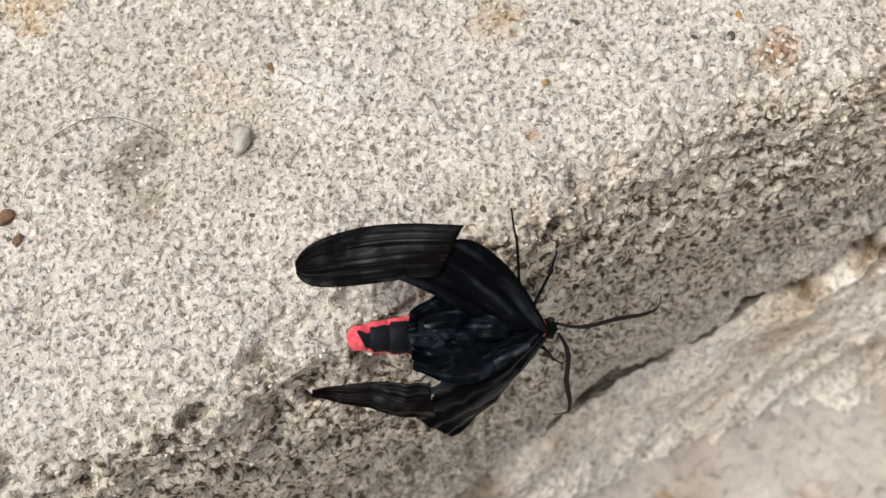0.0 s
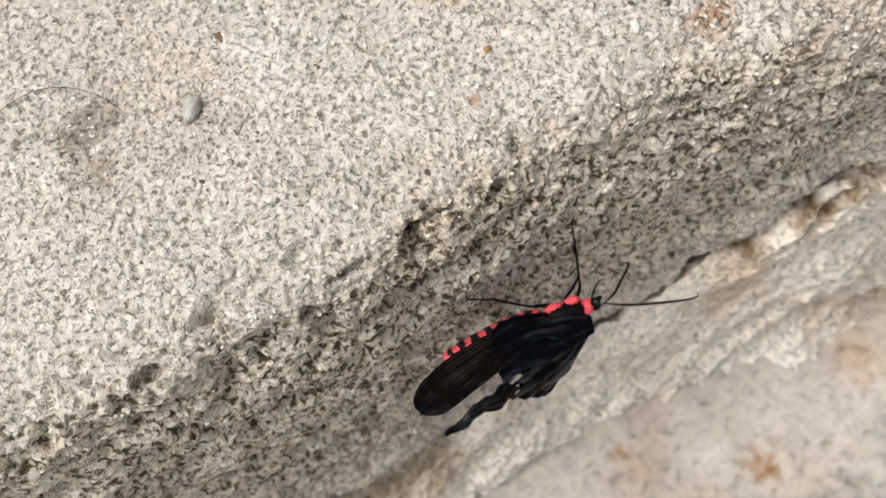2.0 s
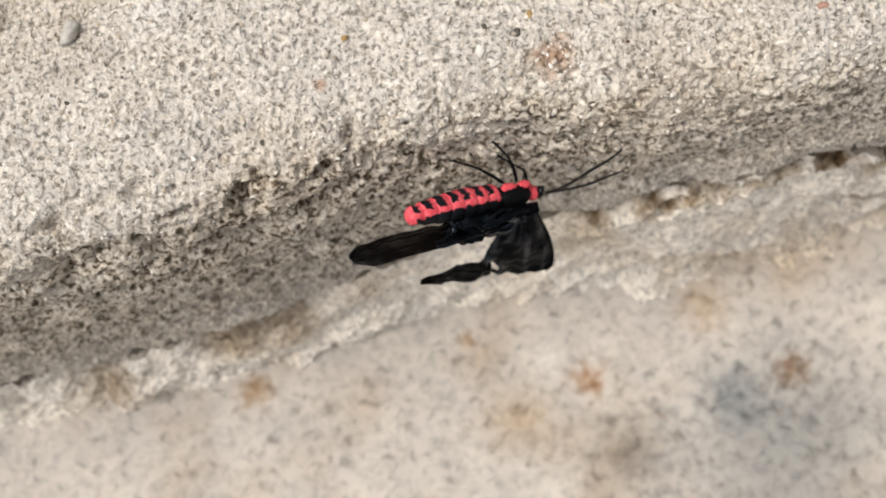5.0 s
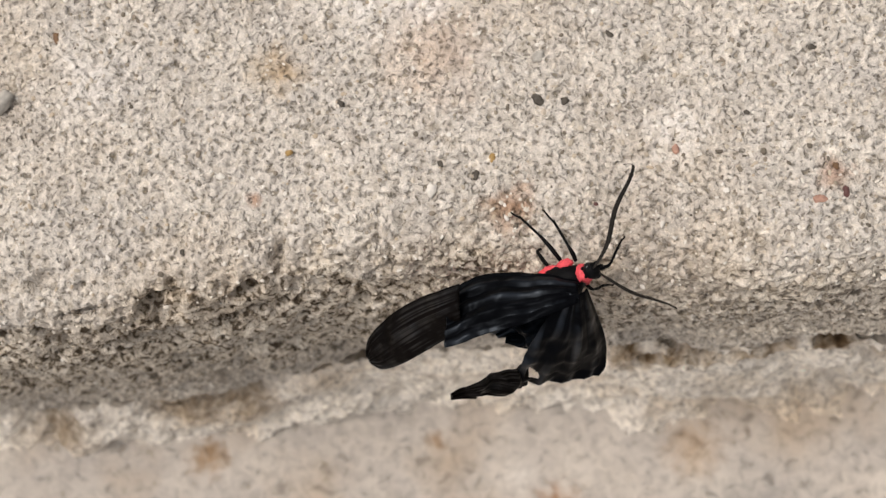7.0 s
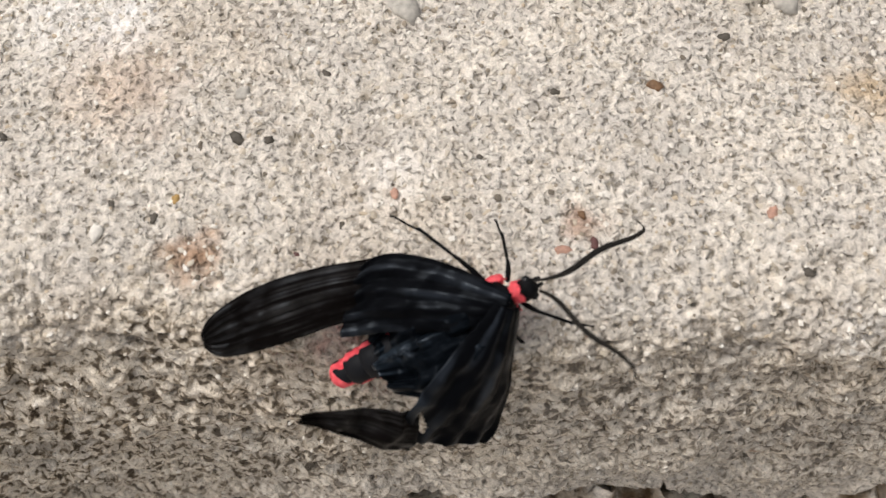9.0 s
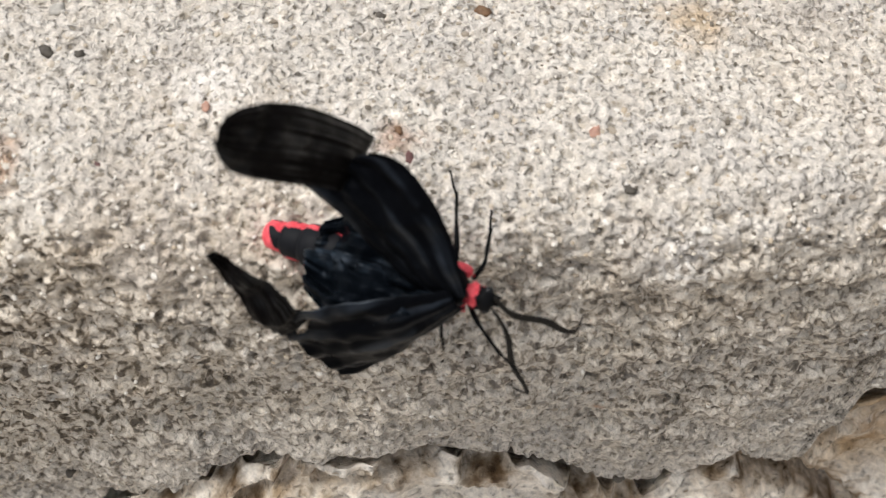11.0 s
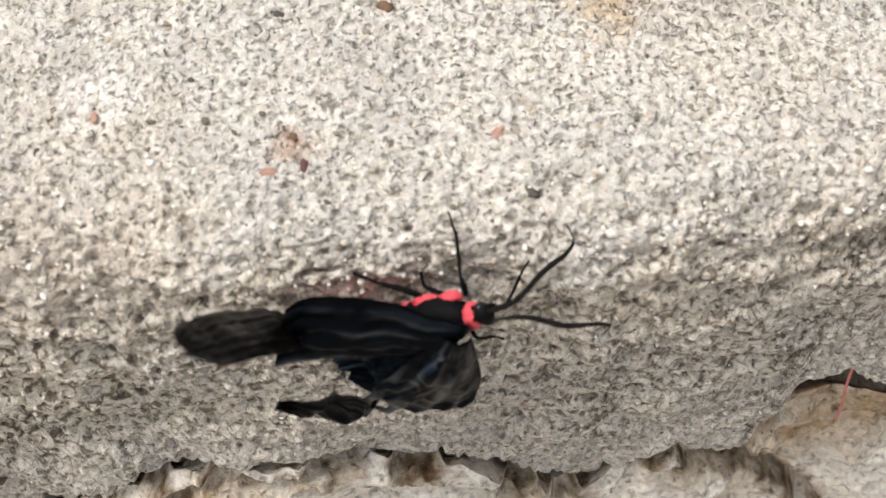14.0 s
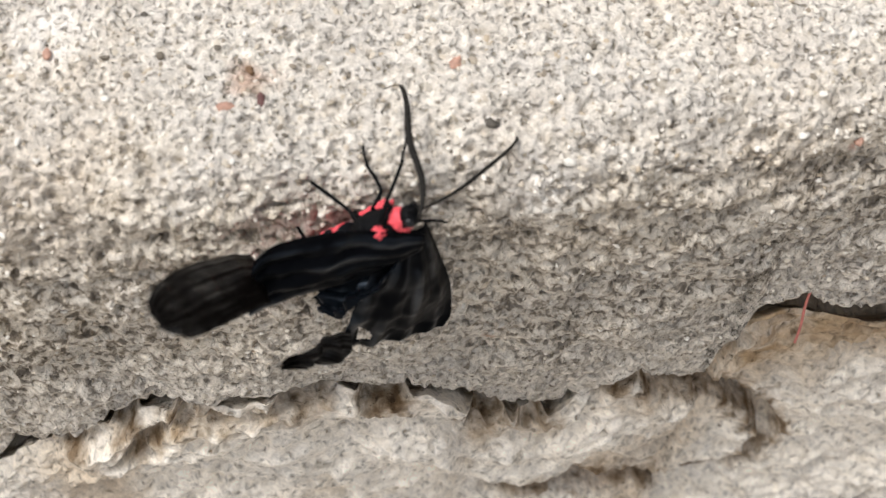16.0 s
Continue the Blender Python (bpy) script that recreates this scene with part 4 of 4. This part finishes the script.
    walk(right_wing, [(t, pose(*p)) for t, *p in (
        (0, 0.00220, -0.00060, 0.00220, -37.49, 12.29, -139.50),
        (0.5, 0.00220, -0.00060, 0.00220, -35.48, -9.71, -161.62),
        (1, 0.00220, -0.00060, 0.00220, -30.33, -27.65, -163.60),
        (1.5, 0.00220, -0.00060, 0.00220, -0.39, -19.17, -160.98),
        (2, 0.00220, -0.00060, 0.00220, -1.76, -13.24, -140.32),
        (2.5, 0.00220, -0.00060, 0.00220, -21.10, -7.25, -143.52),
        (3, 0.00220, -0.00060, 0.00220, 11.54, -24.81, -137.64),
        (3.5, 0.00220, -0.00060, 0.00220, 4.05, -21.49, -131.05),
        (4.75, 0.00220, -0.00060, 0.00220, 12.18, -22.47, -89.39),
        (6, 0.00220, -0.00060, 0.00220, 17.66, -28.25, -47.04),
        (6.16667, 0.00220, -0.00060, 0.00220, 10.25, -20.91, -83.62),
        (6.33333, 0.00220, -0.00060, 0.00220, -0.14, -18.99, -119.74),
        (6.5, 0.00220, -0.00060, 0.00220, -9.81, -23.22, -155.92),
        (7, 0.00220, -0.00060, 0.00220, -27.90, -10.34, -142.92),
        (7.5, 0.00220, -0.00060, 0.00220, -12.32, -5.26, -148.49),
        (8, 0.00220, -0.00060, 0.00220, -32.57, 3.34, -140.52),
        (8.5, 0.00220, -0.00060, 0.00220, -40.32, -1.41, -141.61),
        (11, 0.00220, -0.00060, 0.00220, -49.66, 1.02, -147.01),
        (11.5, 0.00220, -0.00060, 0.00220, -44.83, 8.08, -149.34),
        (12, 0.00220, -0.00060, 0.00220, -45.65, 12.63, -150.90),
        (12.5, 0.00220, -0.00060, 0.00220, -38.44, 5.17, -150.15),
        (13, 0.00220, -0.00060, 0.00220, -23.40, -3.04, -149.86),
        (13.5, 0.00220, -0.00060, 0.00220, -33.32, 6.03, -142.29),
        (14, 0.00220, -0.00060, 0.00220, -34.32, 4.62, -145.53),
        (14.5, 0.00220, -0.00060, 0.00220, -5.28, -13.71, -161.17),
        (15, 0.00220, -0.00060, 0.00220, -12.21, -10.29, -149.49),
        (15.5, 0.00220, -0.00060, 0.00220, 10.95, -24.91, -158.82),
        (16, 0.00220, -0.00060, 0.00220, 59.83, -32.66, 167.17),
    )])
    walk(left_tip, [(t, pose(*p)) for t, *p in (
        (0, 0.01340, 0.00120, 0.00000, 21.04, 11.12, 50.96),
        (0.5, 0.01340, 0.00120, 0.00000, 5.15, -19.50, 37.90),
        (1, 0.01340, 0.00120, 0.00000, 5.45, -29.67, 28.31),
        (1.5, 0.01340, 0.00120, 0.00000, 25.07, -12.15, 9.86),
        (2, 0.01340, 0.00120, 0.00000, 12.04, -6.83, 20.69),
        (2.5, 0.01340, 0.00120, 0.00000, 10.49, 1.83, -0.77),
        (3, 0.01340, 0.00120, 0.00000, 5.66, 4.55, -4.78),
        (3.5, 0.01340, 0.00120, 0.00000, -6.17, 0.68, -5.36),
        (6, 0.01340, 0.00120, 0.00000, -19.97, -16.20, 43.98),
        (6.25, 0.01340, 0.00120, 0.00000, -47.18, 29.90, 11.56),
        (6.5, 0.01340, 0.00120, 0.00000, -111.79, 38.56, -56.53),
        (6.75, 0.01340, 0.00120, 0.00000, -71.90, 42.25, -23.81),
        (7, 0.01340, 0.00120, 0.00000, -37.32, 29.82, 3.29),
        (7.5, 0.01340, 0.00120, 0.00000, -11.29, 4.49, 9.54),
        (8, 0.01340, 0.00120, 0.00000, 24.18, 27.11, 45.11),
        (8.5, 0.01340, 0.00120, 0.00000, -14.61, -11.45, 20.91),
        (9.75, 0.01340, 0.00120, 0.00000, 13.96, -31.37, 20.74),
        (11, 0.01340, 0.00120, 0.00000, 51.72, -48.05, 6.44),
        (11.5, 0.01340, 0.00120, 0.00000, 24.73, -38.43, 18.72),
        (12, 0.01340, 0.00120, 0.00000, 39.72, -51.66, 0.58),
        (12.5, 0.01340, 0.00120, 0.00000, 55.59, -57.08, -14.03),
        (13, 0.01340, 0.00120, 0.00000, 71.49, -41.84, -24.34),
        (13.5, 0.01340, 0.00120, 0.00000, 130.14, -42.03, -36.64),
        (14, 0.01340, 0.00120, 0.00000, 120.60, -43.90, -50.72),
        (14.5, 0.01340, 0.00120, 0.00000, 132.99, -38.96, -46.94),
        (15, 0.01340, 0.00120, 0.00000, 119.28, -61.02, -66.22),
        (15.5, 0.01340, 0.00120, 0.00000, 114.58, -44.37, -64.67),
        (16, 0.01340, 0.00120, 0.00000, 94.08, -34.56, -42.33),
    )])
    walk(right_tip, [(t, pose(*p)) for t, *p in (
        (0, 0.01260, -0.00530, 0.00000, 17.94, 27.64, -38.34),
        (0.5, 0.01260, -0.00530, 0.00000, 30.32, 19.45, -13.19),
        (1, 0.01260, -0.00530, 0.00000, 16.78, 20.95, -17.12),
        (1.5, 0.01260, -0.00530, 0.00000, 8.27, 19.71, -21.09),
        (2, 0.01260, -0.00530, 0.00000, 2.22, 5.64, -18.76),
        (2.5, 0.01260, -0.00530, 0.00000, 2.56, 3.34, -33.34),
        (3, 0.01260, -0.00530, 0.00000, 3.33, 4.49, -49.06),
        (3.5, 0.01260, -0.00530, 0.00000, 1.15, 0.23, -63.33),
        (4.75, 0.01260, -0.00530, 0.00000, 3.27, -15.00, -97.32),
        (6, 0.01260, -0.00530, 0.00000, 14.61, -26.14, -135.04),
        (6.16667, 0.01260, -0.00530, 0.00000, 1.33, -13.33, -94.23),
        (6.33333, 0.01260, -0.00530, 0.00000, -0.49, 4.44, -57.81),
        (6.5, 0.01260, -0.00530, 0.00000, 9.02, 19.70, -19.53),
        (6.75, 0.01260, -0.00530, 0.00000, -0.54, -0.61, -65.73),
        (7, 0.01260, -0.00530, 0.00000, 7.64, -21.52, -111.93),
        (7.5, 0.01260, -0.00530, 0.00000, 0.69, -8.31, -84.30),
        (8, 0.01260, -0.00530, 0.00000, -0.31, -0.34, -71.51),
        (8.5, 0.01260, -0.00530, 0.00000, 2.69, 1.56, -93.27),
        (11, 0.01260, -0.00530, 0.00000, -4.24, -0.42, -97.99),
        (11.5, 0.01260, -0.00530, 0.00000, -3.05, -6.56, -96.98),
        (12, 0.01260, -0.00530, 0.00000, 2.75, -18.52, -89.09),
        (12.5, 0.01260, -0.00530, 0.00000, 11.67, -17.42, -98.91),
        (13, 0.01260, -0.00530, 0.00000, 16.06, -17.51, -111.91),
        (13.5, 0.01260, -0.00530, 0.00000, 7.90, -3.72, -116.70),
        (14, 0.01260, -0.00530, 0.00000, 3.35, -10.19, -125.11),
        (14.5, 0.01260, -0.00530, 0.00000, 2.69, -21.36, -124.60),
        (15, 0.01260, -0.00530, 0.00000, 4.55, -18.85, -136.63),
        (15.5, 0.01260, -0.00530, 0.00000, 4.77, -16.59, -135.71),
        (16, 0.01260, -0.00530, 0.00000, 0.81, -25.93, -126.49),
    )])
    walk(left_antenna, [(t, pose(*p)) for t, *p in (
        (0, 0.00560, 0.00050, 0.00050, 31.83, 8.39, 4.91),
        (0.5, 0.00560, 0.00050, 0.00050, -11.45, 43.04, -32.44),
        (1, 0.00560, 0.00050, 0.00050, -5.61, 57.15, -12.59),
        (1.25, 0.00560, 0.00050, 0.00050, 4.90, 15.93, 10.45),
        (1.5, 0.00560, 0.00050, 0.00050, -0.91, -25.66, 27.31),
        (2, 0.00560, 0.00050, 0.00050, 3.83, -21.09, 6.04),
        (2.5, 0.00560, 0.00050, 0.00050, 5.53, 2.58, 10.19),
        (3, 0.00560, 0.00050, 0.00050, 11.16, 53.57, 7.80),
        (3.25, 0.00560, 0.00050, 0.00050, 5.56, 9.56, -2.15),
        (3.5, 0.00560, 0.00050, 0.00050, 7.29, -34.64, -9.35),
        (4.75, 0.00560, 0.00050, 0.00050, -16.02, -0.07, 42.67),
        (6, 0.00560, 0.00050, 0.00050, -3.57, 39.18, 91.74),
        (6.25, 0.00560, 0.00050, 0.00050, -39.85, 69.97, 46.35),
        (6.5, 0.00560, 0.00050, 0.00050, -124.88, 57.41, -47.24),
        (7, 0.00560, 0.00050, 0.00050, -49.22, 64.34, 20.50),
        (7.5, 0.00560, 0.00050, 0.00050, 17.48, 74.44, 99.90),
        (8, 0.00560, 0.00050, 0.00050, -55.10, 52.35, 10.43),
        (8.5, 0.00560, 0.00050, 0.00050, -50.30, 40.11, -3.33),
        (11, 0.00560, 0.00050, 0.00050, -20.55, 59.46, -33.35),
        (11.5, 0.00560, 0.00050, 0.00050, 40.19, 49.36, 60.80),
        (12, 0.00560, 0.00050, 0.00050, -5.75, 57.61, 10.50),
        (12.5, 0.00560, 0.00050, 0.00050, -12.26, 53.44, 6.57),
        (12.75, 0.00560, 0.00050, 0.00050, -71.16, 67.36, -59.32),
        (13, 0.00560, 0.00050, 0.00050, -117.91, 47.65, -113.19),
        (13.5, 0.00560, 0.00050, 0.00050, -49.51, 29.38, -44.40),
        (14, 0.00560, 0.00050, 0.00050, -45.14, 71.10, -51.19),
        (14.5, 0.00560, 0.00050, 0.00050, -83.76, 38.86, -108.03),
        (15, 0.00560, 0.00050, 0.00050, -77.38, 66.00, -76.12),
        (15.5, 0.00560, 0.00050, 0.00050, -147.98, 40.86, -110.03),
        (16, 0.00560, 0.00050, 0.00050, -138.82, 27.04, -92.08),
    )])
    walk(right_antenna, [(t, pose(*p)) for t, *p in (
        (0, 0.00560, -0.00050, 0.00050, 5.63, 27.33, -75.01),
        (0.5, 0.00560, -0.00050, 0.00050, 3.08, 19.41, -75.19),
        (1, 0.00560, -0.00050, 0.00050, 3.33, 16.87, -70.02),
        (1.5, 0.00560, -0.00050, 0.00050, 2.97, 2.45, -59.27),
        (2, 0.00560, -0.00050, 0.00050, 5.43, 33.84, -45.53),
        (2.5, 0.00560, -0.00050, 0.00050, 0.40, 46.17, -66.86),
        (2.75, 0.00560, -0.00050, 0.00050, 21.91, 30.49, -29.09),
        (3, 0.00560, -0.00050, 0.00050, 28.34, 8.40, -2.69),
        (3.5, 0.00560, -0.00050, 0.00050, 10.01, -28.19, 17.24),
        (6, 0.00560, -0.00050, 0.00050, -4.04, -1.84, 71.67),
        (6.25, 0.00560, -0.00050, 0.00050, -1.41, -14.54, 35.41),
        (6.5, 0.00560, -0.00050, 0.00050, 8.96, -23.00, -3.82),
        (7, 0.00560, -0.00050, 0.00050, 4.39, -36.83, -7.36),
        (7.5, 0.00560, -0.00050, 0.00050, 5.78, -34.96, -17.24),
        (8, 0.00560, -0.00050, 0.00050, 0.04, -36.31, -7.13),
        (8.5, 0.00560, -0.00050, 0.00050, 7.82, -57.48, -30.37),
        (9.75, 0.00560, -0.00050, 0.00050, 20.78, -8.47, -56.03),
        (11, 0.00560, -0.00050, 0.00050, 11.82, 40.87, -76.67),
        (11.5, 0.00560, -0.00050, 0.00050, 4.47, 60.87, -67.33),
        (12, 0.00560, -0.00050, 0.00050, -12.99, 42.85, -94.88),
        (12.25, 0.00560, -0.00050, 0.00050, -20.76, 56.96, -73.30),
        (12.5, 0.00560, -0.00050, 0.00050, -16.64, 71.82, -41.98),
        (13, 0.00560, -0.00050, 0.00050, -32.24, 15.91, -72.54),
        (13.5, 0.00560, -0.00050, 0.00050, -16.18, 39.24, -44.86),
        (14, 0.00560, -0.00050, 0.00050, -22.75, 35.49, -70.07),
        (14.5, 0.00560, -0.00050, 0.00050, -21.02, 9.12, -76.52),
        (15, 0.00560, -0.00050, 0.00050, -12.58, 22.66, -62.72),
        (15.5, 0.00560, -0.00050, 0.00050, -13.87, -11.37, -77.62),
        (16, 0.00560, -0.00050, 0.00050, 3.58, -26.94, -76.64),
    )])
    walk(fore_leg, [(t, pose(*p)) for t, *p in (
        (0, 0.00300, 0.00100, -0.00140, -13.70, 12.26, 59.95),
        (0.5, 0.00300, 0.00100, -0.00140, 13.66, 39.34, 63.54),
        (1, 0.00300, 0.00100, -0.00140, 28.02, 53.72, 92.67),
        (1.25, 0.00300, 0.00100, -0.00140, -19.66, 80.34, 36.20),
        (1.5, 0.00300, 0.00100, -0.00140, -112.25, 61.36, -65.01),
        (2, 0.00300, 0.00100, -0.00140, -72.12, 69.07, -12.79),
        (2.5, 0.00300, 0.00100, -0.00140, 93.98, 60.62, 162.12),
        (3, 0.00300, 0.00100, -0.00140, -52.08, 80.21, -21.13),
        (3.5, 0.00300, 0.00100, -0.00140, -172.09, 80.44, -135.28),
        (6, 0.00300, 0.00100, -0.00140, 147.56, 54.80, -169.61),
        (6.5, 0.00300, 0.00100, -0.00140, -21.93, 77.53, 8.12),
        (7, 0.00300, 0.00100, -0.00140, 79.97, 52.04, 125.27),
        (7.5, 0.00300, 0.00100, -0.00140, 15.32, 85.25, 57.40),
        (8, 0.00300, 0.00100, -0.00140, 53.64, 85.55, 93.27),
        (8.5, 0.00300, 0.00100, -0.00140, 38.51, 67.14, 79.14),
        (11, 0.00300, 0.00100, -0.00140, 67.64, 51.60, 106.60),
        (11.5, 0.00300, 0.00100, -0.00140, 8.99, 52.80, 41.13),
        (12, 0.00300, 0.00100, -0.00140, 27.96, 40.65, 76.31),
        (12.5, 0.00300, 0.00100, -0.00140, 68.04, 81.73, 127.03),
        (13, 0.00300, 0.00100, -0.00140, 13.05, 85.74, 51.60),
        (13.5, 0.00300, 0.00100, -0.00140, 52.18, 68.73, 78.82),
        (14, 0.00300, 0.00100, -0.00140, 47.58, 52.24, 106.81),
        (14.5, 0.00300, 0.00100, -0.00140, 100.75, 73.13, 170.57),
        (15, 0.00300, 0.00100, -0.00140, -32.47, 86.06, 22.38),
        (15.5, 0.00300, 0.00100, -0.00140, -117.31, 52.77, -73.97),
        (16, 0.00300, 0.00100, -0.00140, -110.13, 8.14, -72.17),
    )])
    walk(middle_leg, [(t, pose(*p)) for t, *p in (
        (0, 0.00120, 0.00130, -0.00160, 12.62, 19.06, 83.41),
        (0.5, 0.00120, 0.00130, -0.00160, 31.78, 57.19, 116.28),
        (1, 0.00120, 0.00130, -0.00160, 124.53, 82.85, -149.79),
        (1.5, 0.00120, 0.00130, -0.00160, 33.20, 32.30, 114.54),
        (2, 0.00120, 0.00130, -0.00160, 24.19, 42.72, 57.01),
        (2.5, 0.00120, 0.00130, -0.00160, 30.81, 3.50, 103.91),
        (3, 0.00120, 0.00130, -0.00160, 27.97, 38.81, 119.44),
        (3.5, 0.00120, 0.00130, -0.00160, 36.98, 36.87, 104.18),
        (4.75, 0.00120, 0.00130, -0.00160, 71.70, 63.90, 149.60),
        (6, 0.00120, 0.00130, -0.00160, 140.33, 55.09, -131.72),
        (6.25, 0.00120, 0.00130, -0.00160, 106.87, 46.28, 166.35),
        (6.5, 0.00120, 0.00130, -0.00160, 98.83, 24.53, 125.94),
        (7, 0.00120, 0.00130, -0.00160, 86.55, 42.39, 137.97),
        (7.5, 0.00120, 0.00130, -0.00160, 72.91, 22.98, 134.59),
        (8, 0.00120, 0.00130, -0.00160, 43.18, 48.07, 130.80),
        (8.5, 0.00120, 0.00130, -0.00160, 38.56, 14.42, 121.04),
        (11, 0.00120, 0.00130, -0.00160, 43.44, 44.99, 125.84),
        (11.5, 0.00120, 0.00130, -0.00160, 39.57, 23.20, 113.18),
        (12, 0.00120, 0.00130, -0.00160, 44.87, 2.88, 127.34),
        (12.5, 0.00120, 0.00130, -0.00160, 47.40, 11.15, 128.99),
        (12.75, 0.00120, 0.00130, -0.00160, 2.54, 23.75, 149.66),
        (13, 0.00120, 0.00130, -0.00160, -45.31, 46.66, 155.27),
        (13.5, 0.00120, 0.00130, -0.00160, -63.00, 34.97, 141.58),
        (14, 0.00120, 0.00130, -0.00160, -27.86, 51.41, 159.94),
        (14.5, 0.00120, 0.00130, -0.00160, -23.79, 55.56, 160.73),
        (15, 0.00120, 0.00130, -0.00160, -28.20, 65.21, 173.31),
        (15.5, 0.00120, 0.00130, -0.00160, -20.43, 31.14, -161.78),
        (16, 0.00120, 0.00130, -0.00160, 5.46, 35.57, -130.85),
    )])
    walk(left_hindwing, [(t, pose(0, 0, 0.0019, rx, 0, 0)) for t, rx in ((0, -10), (0.5, -20), (1, 5), (1.5, 30), (2, 22), (2.5, -4), (3, 22), (3.5, 34), (6, 30), (7, 15), (7.5, -8), (8.5, -12), (12.5, -14), (13.5, -10), (15, 10), (16, 10))])
    walk(hind_leg, [(t, pose(*p)) for t, *p in (
        (0, -0.00080, 0.00130, -0.00160, 53.95, 6.45, 138.93),
        (0.5, -0.00080, 0.00130, -0.00160, 57.77, 36.56, 152.03),
        (1, -0.00080, 0.00130, -0.00160, 75.15, 32.39, -175.86),
        (1.5, -0.00080, 0.00130, -0.00160, 49.44, 10.17, 125.35),
        (2, -0.00080, 0.00130, -0.00160, 54.29, 16.67, 153.99),
        (2.5, -0.00080, 0.00130, -0.00160, 56.28, -9.25, 146.72),
        (2.75, -0.00080, 0.00130, -0.00160, 51.29, 8.50, 174.10),
        (3, -0.00080, 0.00130, -0.00160, 55.36, 26.53, -157.31),
        (3.5, -0.00080, 0.00130, -0.00160, 59.53, 17.47, 158.50),
        (4.75, -0.00080, 0.00130, -0.00160, 100.22, 42.93, -148.42),
        (6, -0.00080, 0.00130, -0.00160, 148.51, 25.65, -88.33),
        (6.5, -0.00080, 0.00130, -0.00160, 131.16, 41.67, -114.74),
        (7, -0.00080, 0.00130, -0.00160, 113.49, 55.23, -140.52),
        (7.5, -0.00080, 0.00130, -0.00160, 84.78, 51.02, -176.23),
        (8, -0.00080, 0.00130, -0.00160, 69.15, 50.08, 163.59),
        (8.5, -0.00080, 0.00130, -0.00160, 58.21, 41.09, 147.62),
        (11, -0.00080, 0.00130, -0.00160, 56.61, 31.17, 143.48),
        (11.5, -0.00080, 0.00130, -0.00160, 56.16, 23.65, 141.46),
        (12, -0.00080, 0.00130, -0.00160, 56.12, 18.11, 140.73),
        (12.5, -0.00080, 0.00130, -0.00160, 56.22, 14.13, 140.89),
        (13, -0.00080, 0.00130, -0.00160, 61.19, 25.12, 159.54),
        (13.5, -0.00080, 0.00130, -0.00160, 59.85, 19.31, 156.53),
        (14, -0.00080, 0.00130, -0.00160, 60.15, 11.08, 157.57),
        (14.5, -0.00080, 0.00130, -0.00160, 57.87, 16.55, 151.11),
        (15, -0.00080, 0.00130, -0.00160, 61.30, 26.91, 163.02),
        (15.5, -0.00080, 0.00130, -0.00160, 73.24, 28.35, -171.01),
        (16, -0.00080, 0.00130, -0.00160, 82.17, 13.28, -149.47),
    )])
    walk(far_fore_leg, [(t, pose(*p)) for t, *p in (
        (0, 0.00300, -0.00120, -0.00150, 0.00, 25.00, -40.00),
        (0.5, 0.00300, -0.00120, -0.00150, 0.00, 25.00, -40.00),
        (1, 0.00300, -0.00120, -0.00150, 0.00, 25.00, -40.00),
        (1.5, 0.00300, -0.00120, -0.00150, 0.00, 25.00, -40.00),
        (2, 0.00300, -0.00120, -0.00150, 0.00, 25.00, -40.00),
        (2.5, 0.00300, -0.00120, -0.00150, 0.00, 25.00, -40.00),
        (3, 0.00300, -0.00120, -0.00150, 0.00, 25.00, -40.00),
        (3.5, 0.00300, -0.00120, -0.00150, 0.00, 25.00, -40.00),
        (6, 0.00300, -0.00120, -0.00150, 0.00, 25.00, -40.00),
        (6.5, 0.00300, -0.00120, -0.00150, 0.00, 25.00, -40.00),
        (7, 0.00300, -0.00120, -0.00150, -20.46, 63.40, -65.83),
        (7.5, 0.00300, -0.00120, -0.00150, -8.15, 50.30, -51.75),
        (8, 0.00300, -0.00120, -0.00150, -4.06, 41.35, -46.45),
        (8.5, 0.00300, -0.00120, -0.00150, -2.75, 3.31, -49.54),
        (11, 0.00300, -0.00120, -0.00150, -2.21, 11.16, -46.32),
        (11.5, 0.00300, -0.00120, -0.00150, -1.62, 16.17, -44.16),
        (12, 0.00300, -0.00120, -0.00150, -1.12, 19.36, -42.72),
        (12.5, 0.00300, -0.00120, -0.00150, 26.35, 60.21, -1.61),
        (13, 0.00300, -0.00120, -0.00150, 10.76, 49.00, -21.19),
        (13.5, 0.00300, -0.00120, -0.00150, 11.13, 42.30, -20.38),
        (14, 0.00300, -0.00120, -0.00150, 9.09, 72.10, -23.69),
        (14.5, 0.00300, -0.00120, -0.00150, -52.31, 41.43, -101.46),
        (15, 0.00300, -0.00120, -0.00150, -20.05, 34.51, -60.30),
        (15.5, 0.00300, -0.00120, -0.00150, -14.38, -3.30, -64.76),
        (15.75, 0.00300, -0.00120, -0.00150, -9.86, -37.78, -74.52),
        (16, 0.00300, -0.00120, -0.00150, 16.76, -69.43, -105.01),
    )])


motions()
